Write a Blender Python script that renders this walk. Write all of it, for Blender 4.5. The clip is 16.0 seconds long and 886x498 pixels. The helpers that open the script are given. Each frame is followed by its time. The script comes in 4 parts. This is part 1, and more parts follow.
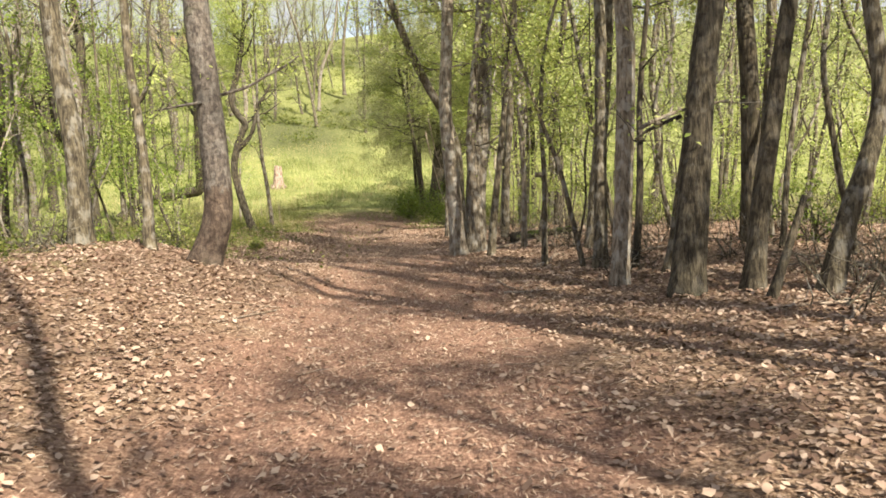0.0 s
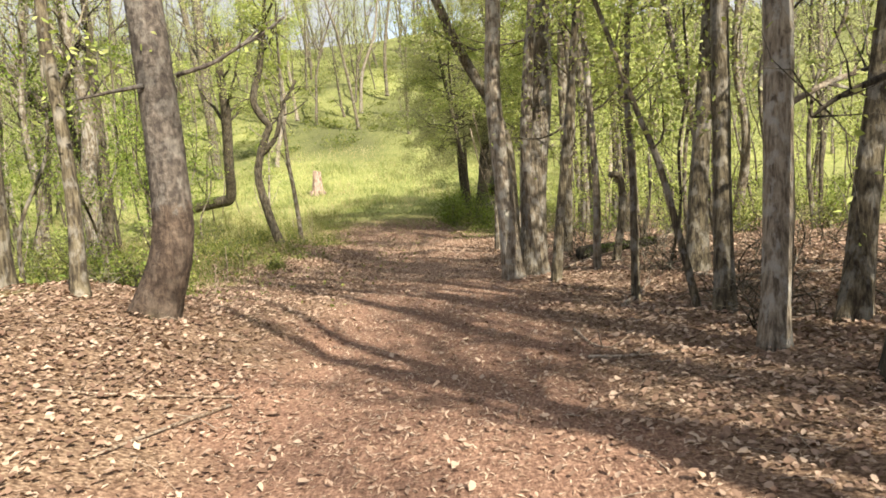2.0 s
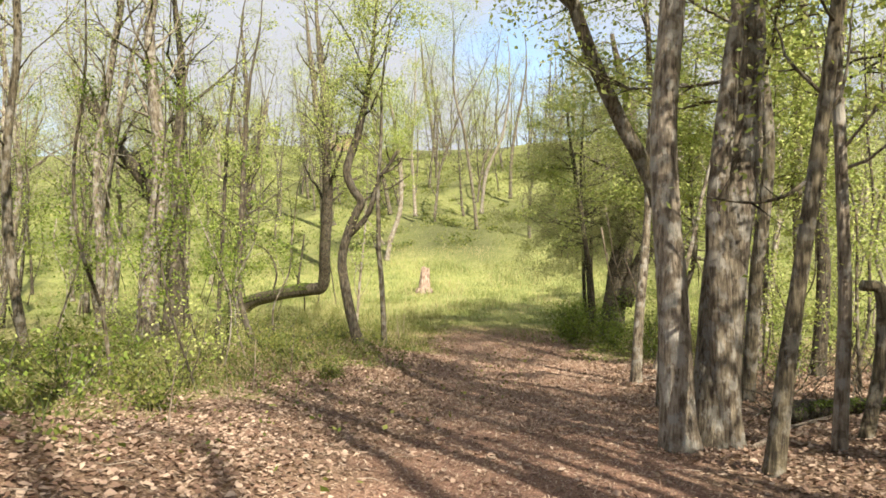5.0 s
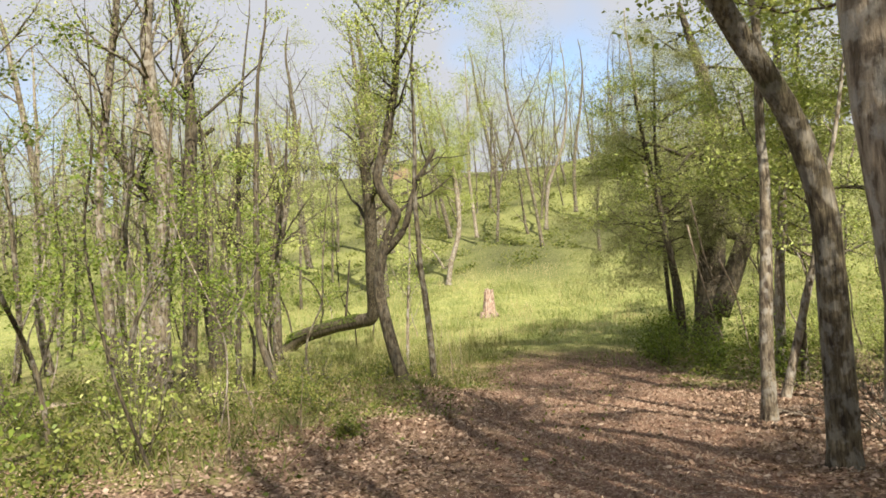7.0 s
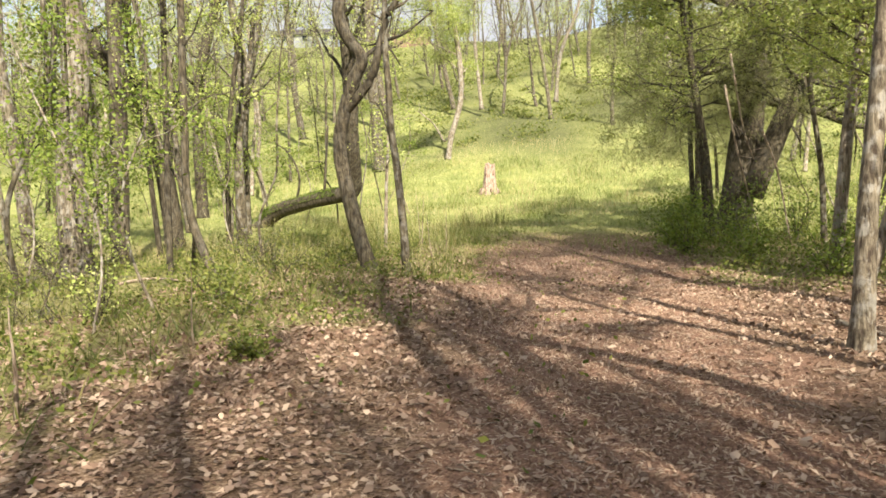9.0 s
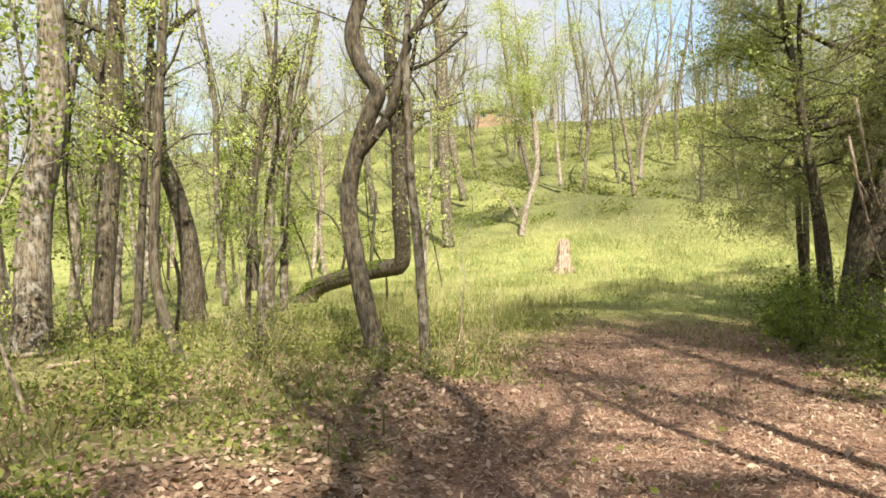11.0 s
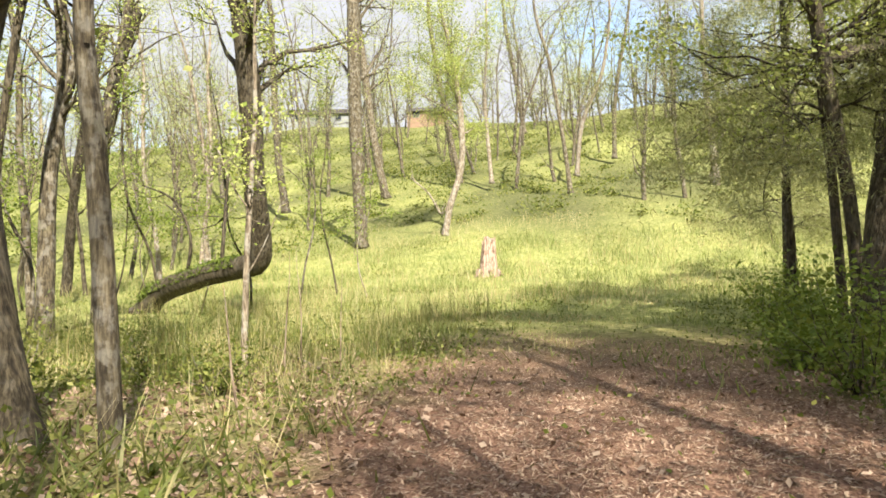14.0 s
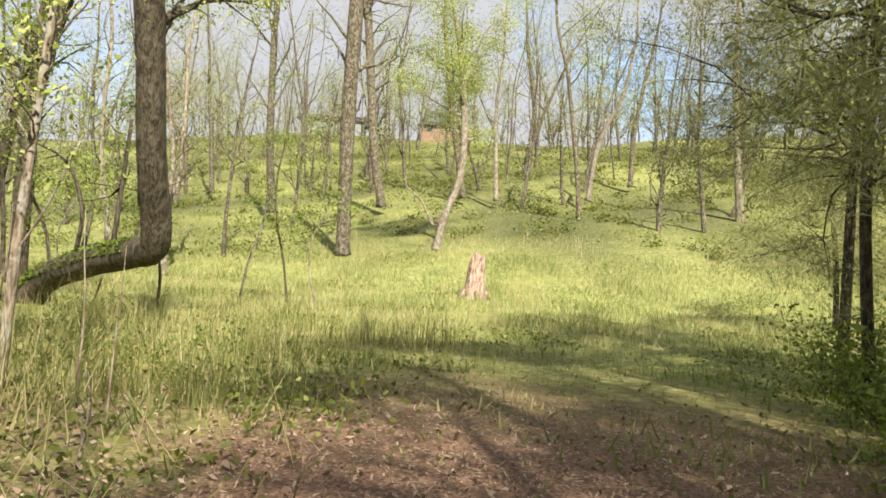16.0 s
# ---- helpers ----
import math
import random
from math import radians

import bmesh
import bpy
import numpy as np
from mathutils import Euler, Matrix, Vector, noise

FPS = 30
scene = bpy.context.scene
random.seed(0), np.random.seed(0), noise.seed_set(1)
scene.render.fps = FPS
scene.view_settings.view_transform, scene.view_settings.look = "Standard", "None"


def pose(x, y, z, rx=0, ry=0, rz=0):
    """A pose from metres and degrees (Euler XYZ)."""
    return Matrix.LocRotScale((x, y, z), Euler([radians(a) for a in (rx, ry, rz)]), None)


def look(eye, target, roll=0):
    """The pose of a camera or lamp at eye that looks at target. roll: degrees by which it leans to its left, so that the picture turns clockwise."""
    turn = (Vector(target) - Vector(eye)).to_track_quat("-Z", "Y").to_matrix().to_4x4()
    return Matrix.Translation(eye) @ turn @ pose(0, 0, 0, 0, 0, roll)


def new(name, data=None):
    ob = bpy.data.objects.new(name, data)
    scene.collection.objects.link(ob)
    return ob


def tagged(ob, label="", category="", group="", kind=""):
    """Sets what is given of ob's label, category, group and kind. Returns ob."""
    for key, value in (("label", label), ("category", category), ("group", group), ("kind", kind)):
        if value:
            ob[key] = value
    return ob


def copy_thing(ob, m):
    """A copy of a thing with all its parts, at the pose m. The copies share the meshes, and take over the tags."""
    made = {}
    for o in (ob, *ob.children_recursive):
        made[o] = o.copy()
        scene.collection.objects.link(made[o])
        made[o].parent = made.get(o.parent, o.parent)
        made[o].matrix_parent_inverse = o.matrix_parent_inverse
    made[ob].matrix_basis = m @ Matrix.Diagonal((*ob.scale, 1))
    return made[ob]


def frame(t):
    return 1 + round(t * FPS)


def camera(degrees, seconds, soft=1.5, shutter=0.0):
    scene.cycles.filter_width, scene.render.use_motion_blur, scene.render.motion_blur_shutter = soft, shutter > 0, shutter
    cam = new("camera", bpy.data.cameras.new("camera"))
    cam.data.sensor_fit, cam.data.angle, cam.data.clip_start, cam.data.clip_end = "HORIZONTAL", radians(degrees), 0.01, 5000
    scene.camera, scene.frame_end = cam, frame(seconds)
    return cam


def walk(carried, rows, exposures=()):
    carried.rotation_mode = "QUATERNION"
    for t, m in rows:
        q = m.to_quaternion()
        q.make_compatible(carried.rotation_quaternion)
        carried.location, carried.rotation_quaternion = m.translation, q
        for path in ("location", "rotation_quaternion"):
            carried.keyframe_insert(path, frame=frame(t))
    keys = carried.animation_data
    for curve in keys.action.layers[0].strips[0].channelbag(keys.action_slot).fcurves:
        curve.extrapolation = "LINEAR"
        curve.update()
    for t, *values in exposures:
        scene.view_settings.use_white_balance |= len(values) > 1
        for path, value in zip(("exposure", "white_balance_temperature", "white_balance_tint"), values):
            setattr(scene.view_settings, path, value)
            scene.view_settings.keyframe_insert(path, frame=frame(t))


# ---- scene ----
cam = camera(60.9, 16.0, soft=1.7)
METRES, EYE, TILT, LEAN, TURN = 28.0, 1.35, -8.0, 2.5, 0.0
ROWS = [
    (0.0, 0.0, 0.0, 0.0, -0.0, 0.0, -0.0),
    (0.5, 0.001, 0.028, 0.0022, 0.58, 0.64, -0.01),
    (1.0, 0.0014, 0.0577, 0.0058, 1.68, 0.64, 2.22),
    (1.5, 0.0002, 0.0872, 0.0091, 2.75, 0.82, 2.91),
    (2.0, -0.0006, 0.1143, 0.0129, 3.72, 0.11, 1.16),
    (2.5, -0.0013, 0.1401, 0.015, 6.23, -0.7, -0.6),
    (3.0, -0.0043, 0.1663, 0.0164, 10.39, 0.21, -1.61),
    (3.5, -0.0059, 0.1929, 0.0179, 11.03, 2.53, -2.14),
    (4.0, -0.0079, 0.2219, 0.0185, 11.04, 4.61, -3.04),
    (4.5, -0.0104, 0.2524, 0.0201, 11.21, 7.32, -3.22),
    (5.0, -0.0136, 0.2836, 0.0203, 12.11, 8.0, -4.8),
    (7.5, -0.0344, 0.4364, 0.0313, 18.48, 9.81, -1.11),
    (8.0, -0.0395, 0.4657, 0.0333, 17.54, 6.49, -1.28),
    (8.5, -0.0434, 0.4943, 0.0356, 16.75, 2.27, -2.43),
    (9.0, -0.0462, 0.5251, 0.0374, 18.33, 0.28, -2.63),
    (11.5, -0.061, 0.6714, 0.044, 25.45, 6.73, -4.28),
    (12.0, -0.0653, 0.703, 0.0466, 25.47, 6.21, -3.22),
    (12.5, -0.0731, 0.7362, 0.0486, 24.87, 5.0, -3.41),
    (13.0, -0.0802, 0.7702, 0.0498, 23.43, 3.65, -4.05),
    (13.5, -0.0871, 0.8046, 0.0515, 21.07, 3.0, -4.43),
    (14.0, -0.0941, 0.8442, 0.0539, 20.0, 6.95, -4.0),
    (14.5, -0.0994, 0.8806, 0.0567, 19.18, 11.22, -7.65),
    (15.0, -0.1044, 0.9199, 0.06, 19.48, 10.18, -8.71),
    (15.5, -0.108, 0.9566, 0.0633, 19.58, 8.87, -9.27),
    (16.0, -0.1116, 0.9895, 0.0664, 19.95, 8.55, -9.22),
]
walk(cam, [(t, pose(0, 0, EYE, TILT, LEAN, TURN) @ pose(METRES * x, METRES * y, METRES * z, 90 + pitch, roll, yaw)) for t, x, y, z, yaw, pitch, roll in ROWS],
     exposures=((0.0, 1.5), (1.5, 1.5), (3.0, 1.58), (4.0, 1.44), (5.0, 1.4), (7.5, 1.2), (8.2, 1.44), (9.0, 1.58), (12.5, 1.46), (14.0, 1.64), (15.0, 1.42), (16.0, 1.3)))

# ---- world, sun, exposure ----
SUN_AZ, SUN_EL = radians(143.0), radians(42.0)      # clockwise from +y, above the horizon
world = bpy.data.worlds.new("sky")
scene.world = world
world.use_nodes = True
wn = world.node_tree
sky = wn.nodes.new("ShaderNodeTexSky")
sky.sky_type, sky.sun_disc = "NISHITA", False
sky.sun_elevation, sky.sun_rotation = SUN_EL, SUN_AZ
sky.air_density, sky.dust_density, sky.ozone_density = 1.0, 1.6, 1.0
tc = wn.nodes.new("ShaderNodeTexCoord")
cloud = wn.nodes.new("ShaderNodeTexNoise")
cloud.inputs["Scale"].default_value, cloud.inputs["Detail"].default_value = 3.2, 6
ramp = wn.nodes.new("ShaderNodeValToRGB")
ramp.color_ramp.elements[0].position, ramp.color_ramp.elements[1].position = 0.33, 0.50
mixc = wn.nodes.new("ShaderNodeMixRGB")
mixc.inputs[2].default_value = (2.6, 2.65, 2.85, 1)
bg = wn.nodes["Background"]
bg.inputs["Strength"].default_value = 0.112
wn.links.new(tc.outputs["Generated"], cloud.inputs["Vector"])
wn.links.new(cloud.outputs["Fac"], ramp.inputs["Fac"])
wn.links.new(ramp.outputs["Color"], mixc.inputs[0])
wn.links.new(sky.outputs["Color"], mixc.inputs[1])
wn.links.new(mixc.outputs["Color"], bg.inputs["Color"])

sun_data = bpy.data.lights.new("sun", "SUN")
sun_data.energy, sun_data.angle, sun_data.color = 5.0, radians(0.6), (1.0, 0.92, 0.78)
sun = new("sun", sun_data)
to_sun = Vector((math.sin(SUN_AZ) * math.cos(SUN_EL), math.cos(SUN_AZ) * math.cos(SUN_EL), math.sin(SUN_EL)))
sun.matrix_world = look(to_sun * 80, (0, 0, 0))

# ---- materials ----


def material(name, rough=0.8):
    m = bpy.data.materials.new(name)
    m.use_nodes = True
    nt = m.node_tree
    p = nt.nodes["Principled BSDF"]
    p.inputs["Roughness"].default_value = rough
    p.inputs["Specular IOR Level"].default_value = 0.25
    return m, nt, p


def node(nt, kind, **inputs):
    n = nt.nodes.new(kind)
    for k, v in inputs.items():
        n.inputs[k.replace("_", " ")].default_value = v
    return n


def noise_tex(nt, coord, scale, detail=4, stretch=(1, 1, 1)):
    mp = nt.nodes.new("ShaderNodeMapping")
    mp.inputs["Scale"].default_value = stretch
    nt.links.new(coord, mp.inputs["Vector"])
    n = node(nt, "ShaderNodeTexNoise", Scale=scale, Detail=detail, Roughness=0.6)
    nt.links.new(mp.outputs["Vector"], n.inputs["Vector"])
    return n.outputs["Fac"]


def ramp_of(nt, fac, *stops):
    r = nt.nodes.new("ShaderNodeValToRGB")
    while len(r.color_ramp.elements) < len(stops):
        r.color_ramp.elements.new(0.5)
    for e, (p, c) in zip(r.color_ramp.elements, stops):
        e.position, e.color = p, (*c, 1)
    nt.links.new(fac, r.inputs["Fac"])
    return r.outputs["Color"]


def mix(nt, fac, a, b, mode="MIX"):
    m = nt.nodes.new("ShaderNodeMixRGB")
    m.blend_type = mode
    for k, v in ((0, fac), (1, a), (2, b)):
        if isinstance(v, (float, int)):
            m.inputs[k].default_value = v
        elif isinstance(v, tuple):
            m.inputs[k].default_value = (*v, 1)
        else:
            nt.links.new(v, m.inputs[k])
    return m.outputs[0]


def bump(nt, p, height, strength=0.5, distance=0.02):
    b = node(nt, "ShaderNodeBump", Strength=strength, Distance=distance)
    nt.links.new(height, b.inputs["Height"])
    nt.links.new(b.outputs["Normal"], p.inputs["Normal"])


def bark_material(name, dark, mid, light, lichen=0.3, furrow=38.0, foot=0.0, grain=(1, 1, 0.13)):
    """Bark: vertical furrows, blotches of lichen, some moss."""
    m, nt, p = material(name, 0.9)
    co = nt.nodes.new("ShaderNodeTexCoord").outputs["Object"]
    f = noise_tex(nt, co, furrow, 6, grain)
    plates = noise_tex(nt, co, 17, 5, (1, 1, min(2.0, 2.2 * grain[2])))
    blot = noise_tex(nt, co, 7.5, 8, (1, 1, 0.7))
    fine = noise_tex(nt, co, 90, 3)
    f = mix(nt, .45, f, plates)
    col = ramp_of(nt, f, (0.41, dark), (0.5, mid), (0.6, light))
    patch = ramp_of(nt, blot, (0.5, (0, 0, 0)), (0.58, (lichen,) * 3))
    col = mix(nt, patch, col, (0.40, 0.385, 0.34))
    scar = ramp_of(nt, noise_tex(nt, co, 5.2, 8, (1, 1, 1.2)), (0.36, (.6,) * 3), (0.42, (0, 0, 0)))
    col = mix(nt, scar, col, dark)
    moss = ramp_of(nt, noise_tex(nt, co, 1.7, 5), (0.6, (0, 0, 0)), (0.75, (0.45,) * 3))
    col = mix(nt, moss, col, (0.10, 0.12, 0.035))
    col = mix(nt, 0.35, col, ramp_of(nt, fine, (0.3, (0.45,) * 3), (0.7, (1, 1, 1))), "MULTIPLY")
    oi = nt.nodes.new("ShaderNodeObjectInfo")
    col = mix(nt, 0.5, col, ramp_of(nt, oi.outputs["Random"], (0.0, (0.6, 0.58, 0.56)), (1.0, (1.15, 1.1, 1.05))), "MULTIPLY")
    nt.links.new(col, p.inputs["Base Color"])
    if foot:
        # the bark changes with a ragged edge at this height
        sp = nt.nodes.new("ShaderNodeSeparateXYZ")
        nt.links.new(co, sp.inputs[0])
        ad = nt.nodes.new("ShaderNodeMath")
        ad.operation = "MULTIPLY_ADD"
        nt.links.new(noise_tex(nt, co, 7, 5), ad.inputs[0])
        ad.inputs[1].default_value = .5
        nt.links.new(sp.outputs[2], ad.inputs[2])
        edge = ramp_of(nt, ad.outputs[0], (0.0, (.9,) * 3), (1.0, (0, 0, 0)))
        st = edge.node.color_ramp
        st.elements[0].position, st.elements[1].position = min(.999, foot / 2), min(1.0, foot / 2 + .02)
        half = nt.nodes.new("ShaderNodeMath")
        half.operation = "MULTIPLY"
        half.inputs[1].default_value = .5
        nt.links.new(ad.outputs[0], half.inputs[0])
        nt.links.new(half.outputs[0], edge.node.inputs["Fac"])
        col = mix(nt, edge, col, mix(nt, 1.0, col, (.72, .60, .52), "MULTIPLY"))
        nt.links.new(col, p.inputs["Base Color"])
    bump(nt, p, f, 1.0, 0.05)
    return m


def leaf_material(name, a, b, c, through_=0.45, rough=0.5):
    """Thin leaf: three tones by leaf, part of the light passes through it."""
    m, nt, p = material(name, rough)
    geo = nt.nodes.new("ShaderNodeNewGeometry")
    col = ramp_of(nt, geo.outputs["Random Per Island"], (0.0, a), (0.5, b), (1.0, c))
    nt.links.new(col, p.inputs["Base Color"])
    tr = nt.nodes.new("ShaderNodeBsdfTranslucent")
    nt.links.new(mix(nt, 0.5, col, (1.0, 1.0, 0.35), "MULTIPLY"), tr.inputs["Color"])
    ms = nt.nodes.new("ShaderNodeMixShader")
    ms.inputs[0].default_value = through_
    nt.links.new(p.outputs[0], ms.inputs[1])
    nt.links.new(tr.outputs[0], ms.inputs[2])
    nt.links.new(ms.outputs[0], nt.nodes["Material Output"].inputs["Surface"])
    return m


BARK = {
    "grey": bark_material("grey_bark", (0.058, 0.042, 0.030), (0.160, 0.132, 0.092), (0.272, 0.232, 0.168), 0.55),
    "brown": bark_material("brown_bark", (0.037, 0.029, 0.020), (0.102, 0.084, 0.053), (0.195, 0.166, 0.110), 0.35),
    "pale": bark_material("pale_bark", (0.098, 0.077, 0.054), (0.246, 0.204, 0.151), (0.377, 0.324, 0.248), 0.7),
    "dark": bark_material("dark_bark", (0.025, 0.020, 0.014), (0.066, 0.054, 0.034), (0.132, 0.110, 0.073), 0.1),
}
# tones lowered to carry the canopy shade on this trunk; foot bark differs
BARK["two"] = bark_material("grey_bark_with_dark_foot", (0.06, 0.049, 0.042), (0.112, 0.093, 0.076), (0.19, 0.162, 0.134), 0.18, 22, foot=1.25, grain=(1, 1, 0.45))
WOOD = bark_material("weathered_wood", (0.14, 0.10, 0.07), (0.34, 0.26, 0.19), (0.50, 0.42, 0.33), 0.3, 40)
STUMP = bark_material("red_rotten_wood", (0.10, 0.06, 0.044), (0.29, 0.195, 0.145), (0.46, 0.36, 0.29), 0.35, 18)
LEAF = leaf_material("spring_leaf", (0.22, 0.285, 0.06), (0.34, 0.395, 0.105), (0.48, 0.49, 0.19), 0.38)
LEAF_GREEN = leaf_material("green_leaf", (0.10, 0.15, 0.025), (0.16, 0.22, 0.035), (0.25, 0.29, 0.06), 0.36)
NEEDLE = leaf_material("cedar_needle", (0.16, 0.175, 0.07), (0.26, 0.27, 0.11), (0.37, 0.365, 0.17), 0.3)
# paler, greyer leaf: haze over the backdrop foliage is put into its colour
HAZE_LEAF = leaf_material("hazy_spring_leaf", (0.21, 0.255, 0.09), (0.31, 0.345, 0.14), (0.43, 0.435, 0.22), 0.4)
LITTER = leaf_material("dead_leaf", (0.115, 0.066, 0.044), (0.24, 0.155, 0.108), (0.47, 0.355, 0.265), 0.12, 0.7)
GRASS = leaf_material("grass_blade", (0.13, 0.175, 0.05), (0.24, 0.28, 0.085), (0.43, 0.42, 0.2), 0.4)
# olive copy of the grass blade; its darker tone also holds tree shade
UNDER = leaf_material("shaded_grass_blade", (0.085, 0.11, 0.03), (0.15, 0.17, 0.045), (0.30, 0.265, 0.12), 0.4)
DRYGRASS = leaf_material("dry_grass_blade", (0.30, 0.24, 0.10), (0.42, 0.36, 0.19), (0.50, 0.45, 0.27), 0.35)
WEED = leaf_material("weed_leaf", (0.075, 0.10, 0.02), (0.14, 0.17, 0.035), (0.28, 0.28, 0.08), 0.4)
STRAW = leaf_material("straw_scrap", (0.20, 0.12, 0.08), (0.36, 0.25, 0.175), (0.52, 0.40, 0.30), 0.1, 0.7)
MOSS = leaf_material("moss_tuft", (0.06, 0.09, 0.012), (0.10, 0.14, 0.02), (0.15, 0.19, 0.03), 0.2)

# ---- ground shape ----
PROFILE = ((-100, 1.5), (-20, .6), (-5, .1), (0, -.08), (7, -.47), (13.5, -.80), (19, -1.27), (24.6, -1.58), (28, -1.75), (40, -1.75),
           (50, -1.6), (54, -1.25), (58.5, -.4), (70, 2.6), (100, 10.8), (139, 21.0), (165, 24.5), (220, 26), (3000, 26))
PATH = ((-20, 1.5), (-5, .1), (0, -.1), (8, -.6), (14, -.9), (20, -1.7), (28, -3.2), (36, -4.5), (44, -5), (60, -5))
HALF = ((-20, 1.5), (0, 1.5), (10, 1.45), (16, 1.35), (22, 1.6), (27, 1.9), (34, 2.6), (40, 3.0), (60, 3.0))


def along(table, v):
    return np.interp(v, [a for a, b in table], [b for a, b in table])


def off_path(x, y):
    return x - along(PATH, y)


EDGE = ((-20, 7.0), (4, 4.9), (10, 3.1), (15, 3.9), (17, 4.0), (21, 3.2), (25, 2.1), (29, 1.6), (34, 1.7), (60, 3))


def left_green(x, y):
    """0 on the litter beside the path, 1 well inside the green growth to its left."""
    wob = .5 * np.sin(1.3 * y + .5 * x) + .35 * np.sin(2.9 * y - 1.1 * x)
    return np.clip((-off_path(x, y) - along(EDGE, y) + wob + .4 * np.sin(3.3 * x + 4.1 * y) * np.sin(5.3 * x - 1.7 * y)) / 1.3, 0, 1)


def right_green(x, y):
    """The same for the green strip on the other side, near the end of the path."""
    wob = .3 * np.sin(1.9 * y + .7 * x) + .25 * np.sin(4.3 * y - 2.1 * x)
    return np.clip((off_path(x, y) - 1.75 + wob) / .8, 0, 1) * np.clip((y - 25.5) / 3, 0, 1)


def ground(x, y):
    """Height of the ground, for numbers or arrays."""
    x, y = np.asarray(x, float), np.asarray(y, float)
    d = off_path(x, y)
    left = (.31 * np.clip(-d - .9, 0, 2.6) * np.clip((14.5 - y) / 4, 0, 1) * np.clip((y + 8) / 6, 0, 1)
            + .08 * np.clip(-d - .9, 0, 2.5) * np.clip((y - 20) / 4, 0, 1) * np.clip((31 - y) / 3, 0, 1))
    right = .08 * np.clip(d - 1.2, 0, 4) * np.clip((28 - y) / 10, 0, 1)
    off = np.clip((np.abs(d) - 1.2) / 2, 0, 1)
    lumps = (.025 * np.sin(1.7 * x + .6 * y) * np.sin(1.3 * y - .4 * x) + .012 * np.sin(4.1 * x + 1.0) * np.sin(3.7 * y)
             + .006 * np.sin(9.3 * x + 2.1 * y) * np.sin(8.1 * y - x)) * (.35 + .65 * off)
    far = np.clip((y - 58) / 20, 0, 1) * (.5 * np.sin(.21 * x + 1.0) * np.sin(.17 * y) + .9 * np.sin(.07 * x + .6))
    return along(PROFILE, y) + np.where(d < 0, left, right) + lumps + far


def ground_sheet():
    xs = np.concatenate([-np.geomspace(1800, 16, 26), np.arange(-15, 7.01, 0.13), np.geomspace(8, 1800, 28)])
    ys = np.concatenate([-np.geomspace(1500, 4, 18), np.arange(-3, 36, 0.16), np.arange(36.2, 62, 0.5), np.geomspace(63, 2500, 60)])
    X, Y = np.meshgrid(xs, ys)
    Z = ground(X, Y)
    nx, ny = len(xs), len(ys)
    i = np.arange(nx * ny).reshape(ny, nx)
    faces = np.stack([i[:-1, :-1], i[:-1, 1:], i[1:, 1:], i[1:, :-1]], -1).reshape(-1, 4)
    me = bpy.data.meshes.new("ground")
    me.from_pydata(np.stack([X, Y, Z], -1).reshape(-1, 3).tolist(), [], faces.tolist())
    d = np.abs(off_path(X, Y)) / along(HALF, Y)
    wob = .12 * np.sin(2.3 * Y + X) + .1 * np.sin(5.1 * Y - 2 * X)
    dirt = np.clip((1.18 - d - wob) / .38, 0, 1) * np.clip((38.5 - Y + 4 * wob) / 9, 0, 1)
    D = off_path(X, Y)
    grass = np.clip((Y - 27 - .8 * np.sin(X * 1.1)) / 9, 0, 1)
    grass = np.maximum(grass, np.maximum(left_green(X, Y), right_green(X, Y)) * .62)
    grass = np.maximum(grass, np.clip((D - 7) / 5, 0, 1) * .6) * (1 - dirt)
    col = me.attributes.new("cover", "FLOAT_COLOR", "POINT")
    data = np.ones((nx * ny, 4), np.float32)
    # wood: where the slope takes the dark brush tone, patchy like the far woods
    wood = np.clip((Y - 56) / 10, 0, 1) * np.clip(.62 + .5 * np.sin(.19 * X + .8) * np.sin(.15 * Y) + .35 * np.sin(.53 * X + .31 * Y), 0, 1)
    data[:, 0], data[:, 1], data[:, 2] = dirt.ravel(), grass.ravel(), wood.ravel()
    col.data.foreach_set("color", data.ravel())
    me.polygons.foreach_set("use_smooth", [True] * len(me.polygons))
    m, nt, p = material("forest_floor", 0.95)
    p.inputs["Specular IOR Level"].default_value = 0.1
    co = nt.nodes.new("ShaderNodeTexCoord").outputs["Object"]
    at = nt.nodes.new("ShaderNodeAttribute")
    at.attribute_name = "cover"
    sep = nt.nodes.new("ShaderNodeSeparateColor")
    nt.links.new(at.outputs["Color"], sep.inputs[0])
    fine, mid, big = noise_tex(nt, co, 34, 6), noise_tex(nt, co, 7, 5), noise_tex(nt, co, 0.9, 4)
    needles = noise_tex(nt, co, 60, 4, (1, 0.25, 1))
    dirt_c = ramp_of(nt, mix(nt, 0.5, fine, needles), (0.36, (0.10, 0.056, 0.040)), (0.5, (0.225, 0.135, 0.096)), (0.64, (0.42, 0.275, 0.20)))
    dirt_c = mix(nt, 0.6, dirt_c, ramp_of(nt, big, (0.3, (0.62, 0.56, 0.54)), (0.7, (1.1, 1.06, 1.0))), "MULTIPLY")
    leaf_c = ramp_of(nt, fine, (0.34, (0.075, 0.045, 0.028)), (0.5, (0.20, 0.13, 0.085)), (0.66, (0.40, 0.29, 0.20)))
    leaf_c = mix(nt, 0.5, leaf_c, ramp_of(nt, mid, (0.3, (0.5, 0.5, 0.5)), (0.7, (1.1, 1.1, 1.1))), "MULTIPLY")
    grass_c = ramp_of(nt, mid, (0.3, (0.12, 0.14, 0.045)), (0.5, (0.225, 0.24, 0.08)), (0.68, (0.39, 0.36, 0.18)))
